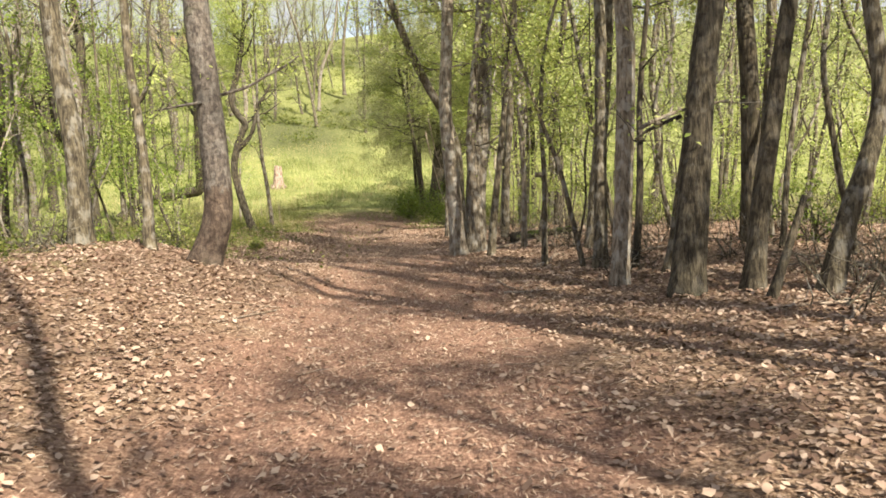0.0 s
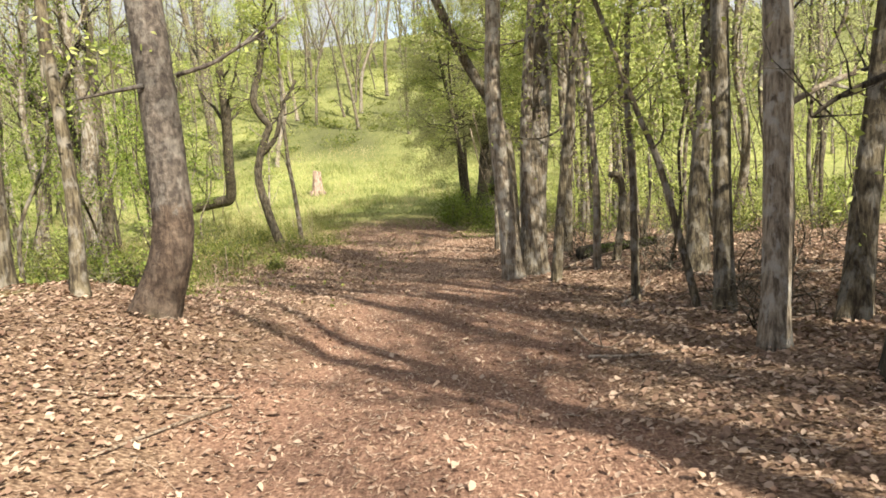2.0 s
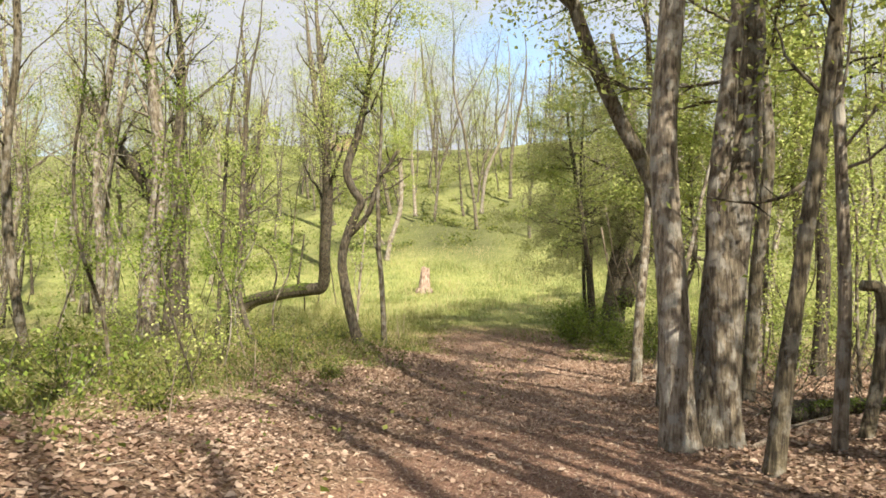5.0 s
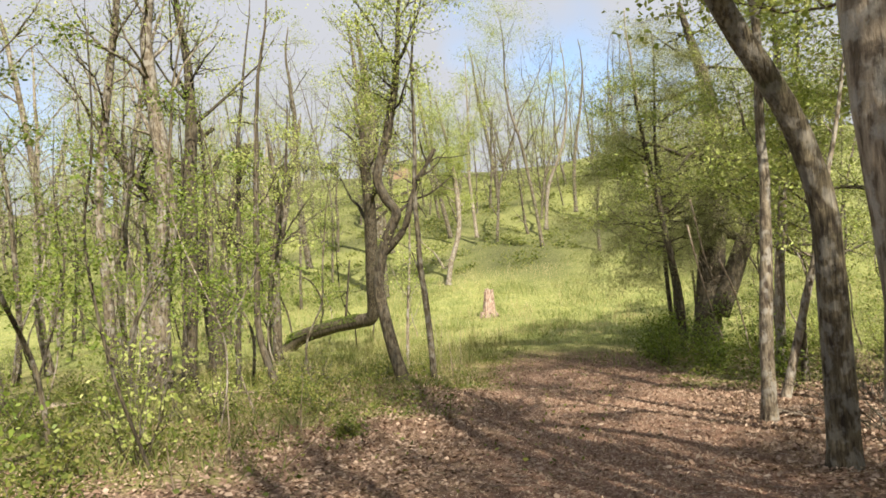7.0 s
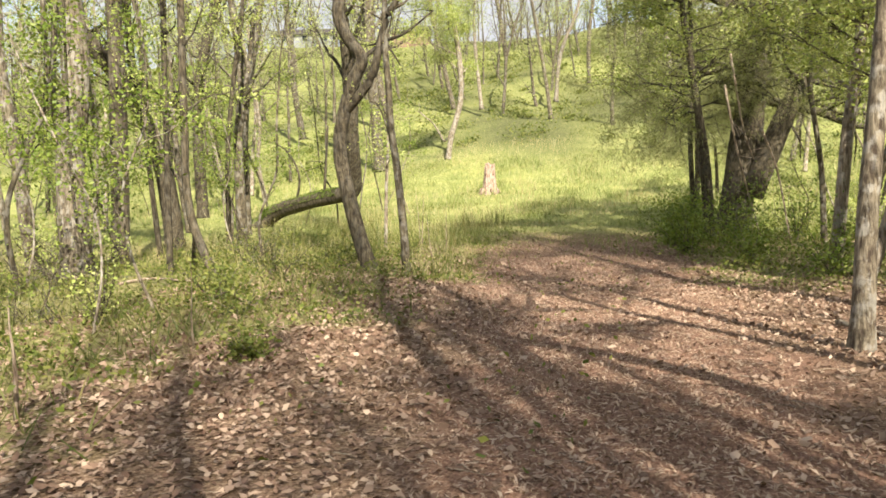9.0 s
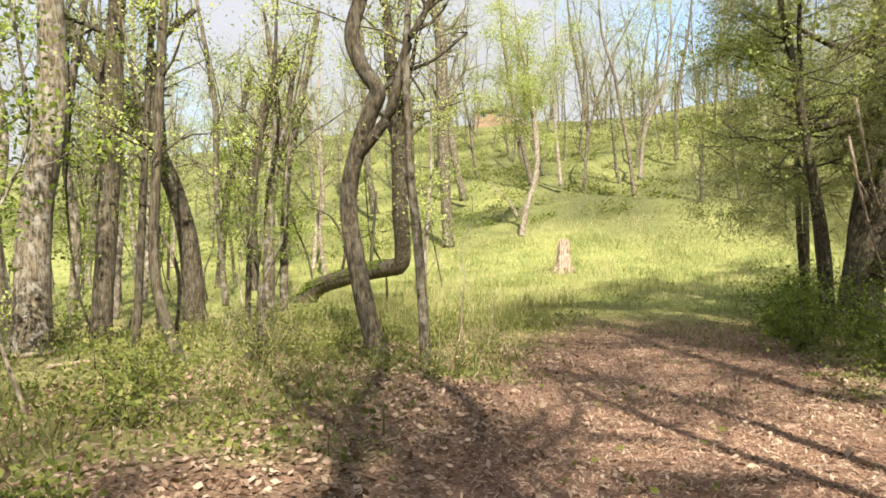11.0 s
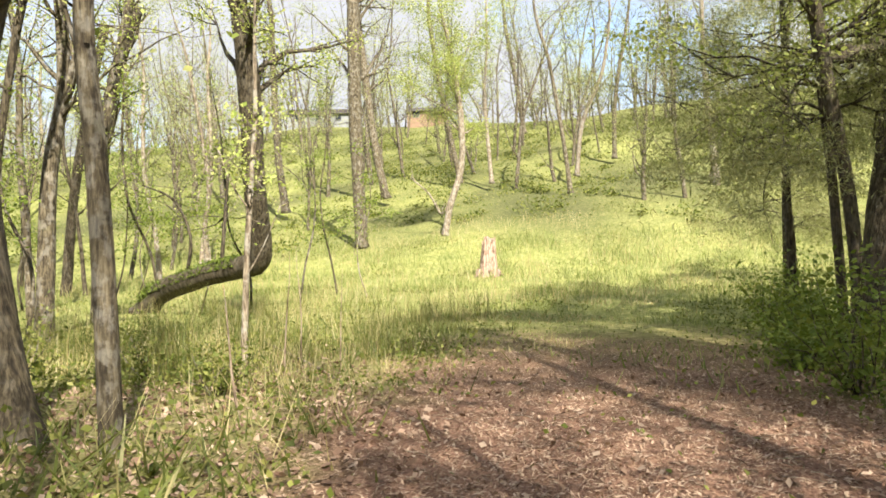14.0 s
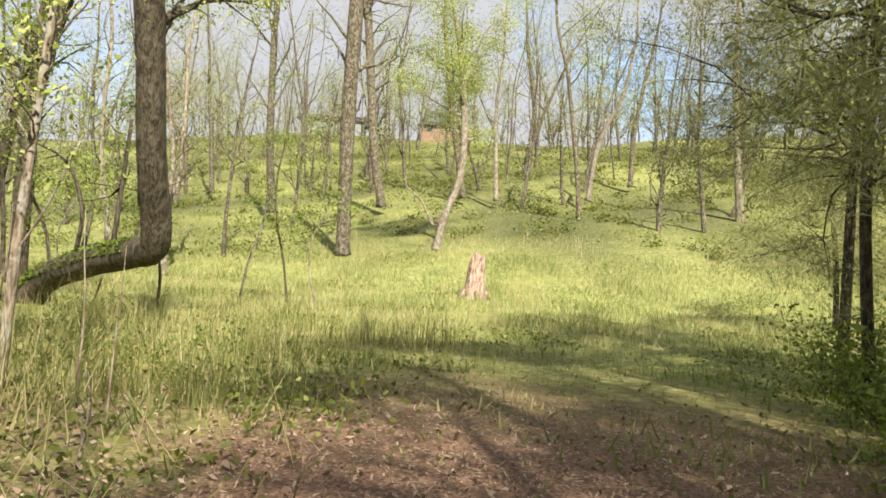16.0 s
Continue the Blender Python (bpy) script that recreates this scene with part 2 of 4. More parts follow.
    grass_c = mix(nt, 0.5, grass_c, ramp_of(nt, big, (0.35, (0.5, 0.6, 0.42)), (0.65, (1.2, 1.15, 1.0))), "MULTIPLY")
    # olive brush, with the shade of the hillside trees put into its tone
    brush_shade_c = ramp_of(nt, mid, (0.3, (0.035, 0.042, 0.018)), (0.5, (0.085, 0.095, 0.035)), (0.7, (0.19, 0.17, 0.085)))
    grass_c = mix(nt, sep.outputs[2], grass_c, brush_shade_c)
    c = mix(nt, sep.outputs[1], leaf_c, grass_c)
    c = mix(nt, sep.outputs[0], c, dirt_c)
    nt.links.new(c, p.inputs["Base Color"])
    bump(nt, p, fine, 0.8, 0.03)
    me.materials.append(m)
    return tagged(new("ground", me), "reddish trodden earth path with leaf litter and grassy banks", "ground", kind="structure")


ground_sheet()

# ---- building blocks ----


def mesh_object(name, verts, faces, mat, parent=None, label="", smooth=False):
    me = bpy.data.meshes.new(name)
    me.from_pydata(verts, [], faces)
    me.materials.append(mat)
    if smooth:
        me.polygons.foreach_set("use_smooth", [True] * len(me.polygons))
    ob = new(name, me)
    if parent is not None:
        ob.parent = parent
    if label:
        tagged(ob, label)
    return ob


def thing(name, x, y, z, label, category, group="", kind=""):
    e = new(name)
    e.location = (x, y, z)
    e.empty_display_size = 0.2
    return tagged(e, label, category, group, kind)


def smooth_line(points, steps):
    """A curve through the points, as many steps to each piece."""
    P = [Vector(p) for p in points]
    if len(P) < 3:
        return [P[0].lerp(P[-1], i / steps) for i in range(steps + 1)]
    P = [P[0] * 2 - P[1]] + P + [P[-1] * 2 - P[-2]]
    out = []
    for i in range(1, len(P) - 2):
        a, b, c, d = P[i - 1:i + 3]
        for k in range(steps):
            t = k / steps
            out.append(0.5 * (2 * b + (c - a) * t + (2 * a - 5 * b + 4 * c - d) * t * t + (3 * b - a - 3 * c + d) * t ** 3))
    out.append(P[-2])
    return out


class Tubes:
    """Gathers tapered tubes into one mesh."""

    def __init__(self):
        self.v, self.f = [], []

    def add(self, line, radii, sides=6, rng=None, rough=0.0, cap=True, join=None, lobes=0.0):
        """join: the first vertex of a ring of an earlier tube with as many sides, from which this one springs. Returns its first vertex."""
        n0, up = len(self.v), Vector((0.31, 0.17, 0.93))
        ph = rng.uniform(0, 6.283, 4) if rng is not None else (0, 0, 0, 0)
        skip = 1 if join is not None else 0
        for i, p in enumerate(line):
            if i < skip:
                continue
            d = (line[min(i + 1, len(line) - 1)] - line[max(i - 1, 0)]).normalized()
            side = d.cross(up if abs(d.dot(up)) < 0.95 else Vector((1, 0, 0))).normalized()
            other = side.cross(d)
            h = (p - line[0]).length
            for k in range(sides):
                a = 2 * math.pi * k / sides
                r = radii[i]
                if rng is not None:
                    r *= 1 + rough * (math.sin(2 * a + 1.3 * h + ph[0]) + .7 * math.sin(3 * a - 2.1 * h + ph[1]) + .6 * math.sin(a + 4.3 * h + ph[2]) + rng.uniform(-.5, .5))
                    r *= 1 + lobes * math.exp(-h / .22) * (.55 + .45 * math.sin(4 * a + ph[3]))
                self.v.append(p + (side * math.cos(a) + other * math.sin(a)) * r)
        rings = [n0 + (i - skip) * sides for i in range(len(line))]
        if skip:
            rings[0] = join
        for i in range(len(line) - 1):
            for k in range(sides):
                b = (k + 1) % sides
                self.f.append((rings[i] + k, rings[i] + b, rings[i + 1] + b, rings[i + 1] + k))
        if cap:
            if not skip:
                self.f.append(tuple(range(n0 + sides - 1, n0 - 1, -1)))
            self.f.append(tuple(range(len(self.v) - sides, len(self.v))))
        return n0

    def object(self, name, mat, parent=None, label="", origin=None):
        o = Vector(origin) if origin is not None else Vector()
        return mesh_object(name, [tuple(v - o) for v in self.v], self.f, mat, parent, label, True)


def leaf_arrays(centres, size, rng, flat=0.5, aspect=0.55, hang=0.0, curl=0.0):
    """Small pointed leaves, each a folded quad, at the centres. flat: 1 lies level, 0 any way."""
    C = np.asarray(centres, float)
    n = len(C)
    ax = rng.normal(size=(n, 3)) * np.array([1, 1, 1 - 0.7 * flat])
    ax[:, 2] -= hang
    ax /= np.linalg.norm(ax, axis=1, keepdims=True)
    nrm = rng.normal(size=(n, 3)) * (1 - flat) + np.array([0, 0, 1.0]) * (flat + .15)
    sd = np.cross(ax, nrm)
    sd /= np.linalg.norm(sd, axis=1, keepdims=True) + 1e-9
    up = np.cross(sd, ax)
    s = size * rng.uniform(0.6, 1.35, (n, 1))
    fold = up * s * rng.uniform(-.12, .22, (n, 1))
    wide = aspect * rng.uniform(.6, 1.3, (n, 1))
    skew = ax * s * rng.uniform(-.25, .25, (n, 1))
    V = np.stack([C - ax * s * .5, C + sd * s * wide * .5 + fold + skew, C + ax * s * .5 + fold * curl, C - sd * s * wide * .5 + fold * (1 - curl) - skew * .6], 1).reshape(-1, 3)
    return V, np.arange(4 * n).reshape(n, 4)


def quads_object(name, V, F, mat, parent=None, label=""):
    me = bpy.data.meshes.new(name)
    n, k = len(V), len(F)
    me.vertices.add(n)
    me.vertices.foreach_set("co", np.asarray(V, np.float32).ravel())
    me.loops.add(4 * k)
    me.loops.foreach_set("vertex_index", np.asarray(F, np.int32).ravel())
    me.polygons.add(k)
    me.polygons.foreach_set("loop_start", np.arange(0, 4 * k, 4, dtype=np.int32))
    me.polygons.foreach_set("loop_total", np.full(k, 4, np.int32))
    me.update(calc_edges=True)
    me.validate()
    me.materials.append(mat)
    ob = new(name, me)
    if parent is not None:
        ob.parent = parent
    if label:
        tagged(ob, label)
    return ob


def grow(rng, start, way, length, r, bend=0.25, rise=0.15, steps=6):
    """One wandering branch."""
    p, d, line = Vector(start), Vector(way).normalized(), [Vector(start)]
    for _ in range(steps):
        d = (d + Vector((rng.normal() * bend, rng.normal() * bend, rng.normal() * bend + rise))).normalized()
        p = p + d * (length / steps)
        line.append(p.copy())
    return line, [r * (1 - 0.85 * i / steps) for i in range(steps + 1)]


def tree(label, points, r0, r1, height, bark, crown, seed, flare=1.45, start=0.45, limbs=(), leaf=None, dense=1.0, name=""):
    """A tree whose trunk runs through the points and on up to its height above the base; limbs, twigs and leaves follow the kind of crown."""
    rng = np.random.default_rng(seed)
    base = Vector(points[0])
    line = smooth_line(points, 7)
    line.insert(1, line[0].lerp(line[1], .35))
    known = len(line)
    if height and line[-1].z - base.z < height:
        d = (line[-1] - line[-4]).normalized()
        p = line[-1].copy()
        while p.z - base.z < height:
            d = (d + Vector((rng.normal() * .06, rng.normal() * .06, .12))).normalized()
            p = p + d * 0.55
            line.append(p.copy())
    n = len(line)
    radii = []
    for i in range(n):
        if i < known:
            r = r0 + (r1 - r0) * (i / (known - 1)) ** 0.7
        else:
            r = r1 * (1 - 0.8 * (i - known + 1) / max(1, n - known))
        radii.append(r)
    name = name or {"cedar": "cedar_tree", "mid": "sapling", "none": "dead_tree"}.get(crown, "tree")
    ob = thing(name, base.x, base.y, base.z, label, {"sapling": "sapling", "dead_tree": "dead tree"}.get(name, "tree"))
    sides = 14 if r0 > .1 else 9
    t = Tubes()
    t.add(line, radii, sides, rng, .035, lobes=flare - 1)
    t.object("trunk", BARK[bark], ob, "", base)
    leaves = []
    for pts, ra, rb in limbs:
        L = smooth_line(pts, 4)
        m = len(L)
        B = Tubes()
        n0 = B.add(L, [ra + (rb - ra) * i / (m - 1) for i in range(m)], 6, rng, .04)
        for _ in range(6):
            j = int(rng.integers(m // 3, m))
            tw, tr = grow(rng, L[j], rng.normal(size=3) + np.array([0, 0, .4]), rng.uniform(.4, 1.0) * (1 + 8 * ra), max(.004, rb * .6), .28, .05, 4)
            B.add(tw, tr, 6, cap=False, join=n0 + 6 * j)
            if crown != "none":
                leaves.append(np.array([tw[v] for v in rng.integers(1, 5, 10)]) + rng.normal(size=(10, 3)) * .1)
        B.object("limb", BARK[bark], ob, "", base)
    if crown == "none":
        return ob
    top = line[-1].z - base.z
    i0 = next((i for i in range(n) if line[i].z - base.z > start * top), n // 2)
    count = {"high": 14, "mid": 8, "cedar": 26, "lime": 15, "broad": 16}[crown]
    for c in range(count):
        i = int(i0 + (n - 1 - i0) * (c + rng.uniform()) / count)
        a = rng.uniform(0, 2 * math.pi)
        w = 1 - .55 * (i - i0) / max(1, n - i0)
        reach = {"high": 3.3, "mid": 1.3, "cedar": 4.2, "lime": 4.3, "broad": 3.2}[crown] * w * rng.uniform(.7, 1.3) * (height / 11) ** .5
        rise = {"high": .9, "mid": .8, "cedar": .12, "lime": .7, "broad": .3}[crown]
        way = Vector((math.cos(a), math.sin(a), rise + rng.normal() * .15))
        droop = {"cedar": -.06, "broad": -.01}.get(crown, .1)
        br, rr = grow(rng, line[i], way, reach, max(.008, radii[i] * rng.uniform(.28, .42)), .2, droop)
        B = Tubes()
        n0 = B.add(br, rr, 4)
        for _ in range({"mid": 3, "cedar": 9, "broad": 9}.get(crown, 6)):
            j = int(rng.integers(1, 7))
            a2 = a + rng.normal() * .8
            tw, tr = grow(rng, br[j], (math.cos(a2), math.sin(a2), .35 * rise + rng.normal() * .25), reach * rng.uniform(.25, .5), max(.004, rr[j] * .55), .28, -.1 if crown == "cedar" else .06, 4)
            B.add(tw, tr, 4, cap=False, join=n0 + 4 * j)
            k = int(dense * {"high": 32, "mid": 38, "cedar": 240, "lime": 75, "broad": 62}[crown])
            s = {"high": .2, "mid": .17, "cedar": .17, "lime": .45, "broad": .22}[crown]
            q = rng.uniform(.6, 4, k)
            tw_a = np.array(tw)
            q0 = q.astype(int)
            pts = tw_a[q0] + (tw_a[np.minimum(q0 + 1, 4)] - tw_a[q0]) * (q - q0)[:, None] + rng.normal(size=(k, 3)) * s * np.array([1, 1, .55])
            if crown == "cedar":
                pts[:, 2] -= rng.uniform(0, .22, k)
            leaves.append(pts)
        B.object("limb", BARK[bark], ob, "", base)
    C = np.concatenate(leaves) - np.array(base)
    if crown == "cedar":
        V, F = leaf_arrays(C, .08, rng, .15, .15, .8)
        mat = NEEDLE
    else:
        V, F = leaf_arrays(C, {"high": .066, "mid": .06, "lime": .095, "broad": .07}[crown], rng, .35, .6, .2)
        mat = leaf or LEAF
    quads_object("crown", V, F, mat, ob)
    return ob


# ---- trees that can be told apart, along the walk ----
tree("thick grey tree with curved foot and darker lower bark", [(-3.26, 9.98, -0.14), (-3.09, 10.08, 0.39), (-3.05, 10.16, 0.87), (-3.09, 10.25, 1.55), (-3.15, 10.33, 2.13), (-3.17, 10.38, 2.52)], 0.205, 0.175, 13, "two", "high", 100, flare=1.4, limbs=(([(-3.02, 10.55, 2.14), (-2.67, 10.6, 2.23), (-2.41, 10.65, 2.37), (-2.18, 10.7, 2.48), (-1.95, 10.75, 2.64)], 0.023, 0.013), ([(-3.16, 10.11, 2.02), (-3.46, 10.07, 1.98), (-3.76, 10.02, 1.93)], 0.024, 0.009),))
tree("slim brown-barked tree with sparse spring leaves", [(-5.16, 10.54, 0.1), (-5.19, 10.71, 1.6), (-5.38, 10.86, 2.72), (-5.46, 10.98, 3.59)], 0.159, 0.123, 12, "brown", "high", 101)
tree("slim brown-barked tree with sparse spring leaves", [(-4.02, 10.07, 0.07), (-4.01, 10.16, 0.9), (-4.07, 10.23, 1.92), (-4.13, 10.27, 2.52)], 0.08, 0.06, 11, "brown", "high", 102, limbs=(([(-4.08, 10.24, 2), (-3.93, 10.29, 2.27), (-3.81, 10.34, 2.55)], 0.028, 0.014),))
tree("thick dark-barked tree with sparse spring leaves", [(-10.09, 16.63, -1.12), (-9.91, 16.85, 2.1), (-9.89, 16.98, 3.56), (-10.15, 17.07, 5.12)], 0.268, 0.234, 12, "dark", "high", 103)
tree("slim pale-barked tree with sparse spring leaves", [(0.24, 15.34, -1), (0.16, 15.45, 0.5), (0.08, 15.56, 1.97), (0.16, 15.71, 3.43)], 0.161, 0.125, 14, "pale", "high", 104)
tree("thick grey-barked tree with sparse spring leaves", [(0.57, 15.63, -0.99), (0.64, 15.75, 0.32), (0.85, 15.94, 1.96), (0.93, 16.08, 3.45)], 0.24, 0.172, 14, "grey", "high", 105, limbs=(([(0.61, 15.75, 1.17), (0.71, 15.76, 1.79), (0.92, 15.8, 2.4), (1.05, 15.83, 2.9)], 0.019, 0.011),))
tree("slim grey-barked tree with sparse spring leaves", [(0.69, 15.54, -0.98), (0.57, 15.49, 1.16), (0.67, 15.49, 2.5), (0.76, 15.5, 3.31)], 0.134, 0.07, 12, "grey", "high", 106)
tree("slim brown-barked leafy sapling with sparse spring leaves", [(0.82, 14.17, -0.86), (0.94, 14.18, 0.24), (1.12, 14.21, 1.54), (1.28, 14.22, 2.84)], 0.082, 0.052, 10, "brown", "mid", 107, start=0.25, flare=1.15, dense=1.4, limbs=(([(1.11, 14.22, 1.5), (0.9, 14.17, 1.34), (0.64, 14.12, 1.28), (0.3, 14.04, 1.32)], 0.02, 0.009),))
tree("thin brown-barked leafy sapling with sparse spring leaves", [(1.53, 11.79, -0.67), (1.57, 11.91, 0.68), (1.55, 11.98, 1.58), (1.6, 12.07, 2.48)], 0.054, 0.029, 8, "brown", "mid", 108, start=0.25, flare=1.15, dense=1.4)
tree("thin pale-barked leafy sapling with sparse spring leaves", [(1.55, 15.16, -0.88), (1.59, 15.16, 0.36), (1.55, 15.13, 1.64), (1.5, 15.11, 2.63)], 0.069, 0.049, 9, "pale", "mid", 109, start=0.25, flare=1.15, dense=1.4)
tree("broken hooked dead snag at the edge of the litter", [(1.93, 15.75, -0.89), (2.07, 15.77, -0.1), (2.07, 15.76, 0.54), (1.89, 15.72, 0.62)], 0.07, 0.055, 0, "brown", "none", 110)
tree("slim brown-barked tree with sparse spring leaves", [(2.57, 13.12, -0.65), (2.69, 13.33, 0.67), (2.85, 13.52, 1.86), (2.95, 13.65, 2.66)], 0.155, 0.094, 11, "brown", "high", 111)
tree("slim pale-barked tree with sparse spring leaves", [(2.09, 9.07, -0.5), (2.19, 9.24, 0.89), (2.28, 9.43, 2.37)], 0.11, 0.11, 13, "pale", "high", 112, limbs=(([(2.56, 9.88, 1.43), (2.86, 9.91, 1.56), (3.3, 9.95, 1.68), (3.74, 9.98, 1.74)], 0.032, 0.016),))
tree("thin dark-barked leafy sapling with sparse spring leaves", [(2.51, 10, -0.51), (2.62, 10.15, 0.66), (2.65, 10.27, 1.67)], 0.057, 0.04, 9, "dark", "mid", 113, start=0.25, flare=1.15, dense=1.4)
tree("slim brown-barked tree with sparse spring leaves", [(2.17, 10.6, -0.57), (2.22, 10.77, 0.85), (2.3, 11, 2.68)], 0.11, 0.08, 11, "brown", "high", 114)
tree("thick dark-barked tree with sparse spring leaves", [(2.53, 7.9, -0.41), (2.67, 8.06, 0.87), (2.8, 8.22, 2.08)], 0.189, 0.148, 14, "dark", "high", 115, limbs=(([(2.63, 8.42, 1.53), (2.28, 8.4, 1.4), (2.09, 8.38, 1.28)], 0.028, 0.012),))
tree("slim brown-barked tree with sparse spring leaves", [(2.9, 9.55, -0.46), (3.11, 9.72, 0.89), (3.38, 9.92, 2.35)], 0.149, 0.085, 12, "brown", "high", 116)
tree("slim dark-barked tree with sparse spring leaves", [(3.17, 7.75, -0.35), (3.36, 7.93, 0.93), (3.69, 8.17, 2.68)], 0.118, 0.083, 12, "dark", "high", 117)
tree("dark broken dead stem leaning among the trees", [(3.1, 7.14, -0.33), (3.29, 7.21, 0.2), (3.47, 7.28, 0.7)], 0.055, 0.033, 0, "dark", "none", 118)
tree("slim brown-barked tree with sparse spring leaves", [(3.74, 7.29, -0.29), (3.94, 7.38, 0.43), (4.23, 7.49, 1.19), (4.33, 7.57, 1.73), (4.26, 7.68, 2.56)], 0.111, 0.078, 11, "brown", "high", 119)
tree("thin brown-barked leafy sapling with sparse spring leaves", [(1.98, 10.82, -0.59), (1.69, 10.98, 0.84), (1.45, 11.06, 1.56), (1.17, 11.15, 2.46)], 0.044, 0.025, 6, "brown", "mid", 120, start=0.25, flare=1.15, dense=1.4)
tree("thin brown-barked leafy sapling with sparse spring leaves", [(4.72, 10.53, -0.38), (4.89, 10.73, 1.09), (5.29, 11.02, 3.12)], 0.048, 0.036, 8, "brown", "mid", 121, start=0.25, flare=1.15, dense=1.4)
tree("dark S-bent forked tree beside the path", [(-6.99, 27.22, -1.56), (-7.29, 27.3, -0.68), (-7.48, 27.35, 0.08), (-7.58, 27.4, 0.8), (-7.42, 27.4, 1.5), (-7.2, 27.42, 2.02), (-7.08, 27.45, 2.34), (-7.34, 27.45, 2.72), (-7.5, 27.45, 3.18), (-7.38, 27.5, 3.7), (-7.23, 27.5, 4.1)], 0.142, 0.108, 10, "dark", "high", 122, dense=1.6, start=.6, limbs=(([(-7.44, 27.4, 1.4), (-7.15, 27.36, 1.64), (-6.84, 27.36, 2.0), (-6.69, 27.38, 2.5), (-6.55, 27.4, 2.95), (-6.3, 27.4, 3.3), (-6.05, 27.4, 3.7)], 0.1, 0.045), ([(-7.1, 27.45, 2.3), (-6.7, 27.6, 2.6), (-6.3, 27.7, 2.75), (-5.8, 27.8, 3.1)], 0.04, 0.014),))
tree("slim brown-barked tree with sparse spring leaves", [(-6.33, 27.33, -1.58), (-6.38, 27.35, -0.67), (-6.46, 27.37, 0.38), (-6.54, 27.37, 1.06), (-6.56, 27.4, 1.84)], 0.078, 0.063, 9, "brown", "high", 123, dense=2.6, limbs=(([(-6.5, 27.39, 0.44), (-6.59, 27.38, 0.96), (-6.71, 27.35, 1.38), (-6.78, 27.32, 1.49)], 0.024, 0.01),))
tree("dark tree whose trunk lies level and then turns upright", [(-16.9, 39.3, -1.85), (-16.1, 39.05, -1.2), (-14.3, 38.45, -0.78), (-12.85, 38, -0.55), (-12.3, 37.8, -0.42), (-12.1, 37.55, 0.15), (-11.95, 37.2, 1), (-11.6, 36.5, 3.2)], 0.3, 0.23, 9, "dark", "high", 124, dense=2.6, limbs=(([(-14.9, 38.6, -0.75), (-14.7, 38.5, 0.2), (-15.2, 38.5, 1.1), (-16.2, 38.6, 1.5)], 0.05, 0.02), ([(-13.6, 38.2, -0.6), (-13.4, 38.1, 0.6), (-13.2, 38, 1.8)], 0.05, 0.03),))
tree("big dark cedar with drooping branches beside the path", [(-0.4, 36.7, -1.8), (-0.2, 36.96, -0.1), (0.14, 37.36, 2.19), (0.37, 37.65, 4.02)], 0.48, 0.356, 11, "dark", "cedar", 125, start=0.3, flare=1.5, limbs=(([(0.04, 36.51, -0.78), (0.83, 37.01, 1.14), (1.48, 37.38, 2.4), (2.48, 37.92, 4.01), (3.06, 38.25, 5.19)], 0.341, 0.167),))
tree("dark-stemmed cedar with drooping grey-green needles", [(-1.41, 39.13, -1.8), (-1.54, 39.39, 0.76), (-1.48, 39.72, 3.36)], 0.09, 0.07, 8, "dark", "cedar", 127, start=0.33)
tree("dark-stemmed cedar with drooping grey-green needles", [(-1.34, 42.39, -1.76), (-1.33, 42.49, 0.69), (-1.29, 42.61, 2.79)], 0.1, 0.08, 9, "dark", "cedar", 128, start=0.33)
tree("brown tree leaning out over the path", [(0.35, 18.82, -1.25), (0.35, 18.77, 0.82), (0.21, 18.68, 1.62), (0, 18.58, 2.15), (-0.25, 18.47, 2.61)], 0.139, 0.104, 11, "brown", "high", 129)
tree("slim pale-barked leafy sapling with sparse spring leaves", [(0.91, 28.99, -1.8), (1.05, 29.05, 0.43), (1.27, 29.13, 2.61), (1.34, 29.17, 4.8)], 0.109, 0.088, 9, "pale", "mid", 130, start=0.25, flare=1.15, dense=1.4)
tree("slim pale-barked leafy sapling with sparse spring leaves", [(0.53, 24.86, -1.59), (0.89, 24.91, -0.24), (1.25, 24.95, 1.1)], 0.085, 0.051, 7, "pale", "mid", 131, start=0.25, flare=1.15, dense=1.4)
tree("slim grey-barked tree with sparse spring leaves", [(0.04, 22.05, -1.44), (0.09, 22.2, -0.3), (0.17, 22.35, 0.69), (0.21, 22.43, 1.28)], 0.1, 0.075, 11, "grey", "high", 132)
tree("thick grey-barked tree with sparse spring leaves", [(-12.44, 25.86, -1.49), (-12.56, 26.05, 0.56), (-12.46, 26.32, 2.46), (-12.56, 26.44, 3.74)], 0.31, 0.214, 12, "grey", "high", 133)
tree("thick dark-barked tree with sparse spring leaves", [(-12.96, 27.58, -1.58), (-12.96, 27.78, 0.53), (-13, 27.98, 2.32), (-13.09, 28.17, 4.11)], 0.192, 0.168, 12, "dark", "high", 134)
tree("slim dark-barked leafy sapling with sparse spring leaves", [(-9.35, 25.82, -1.49), (-9.77, 25.8, -0.23), (-9.86, 25.97, 1.45), (-9.91, 26.19, 3.42)], 0.089, 0.064, 9, "dark", "mid", 135, start=0.25, flare=1.15, dense=1.4)
tree("thin dark-barked leafy sapling with sparse spring leaves", [(-10.63, 26.22, -1.51), (-10.67, 26.43, 0.48), (-10.72, 26.66, 2.57), (-10.74, 26.78, 3.61)], 0.063, 0.052, 9, "dark", "mid", 136, start=0.25, flare=1.15, dense=1.4)
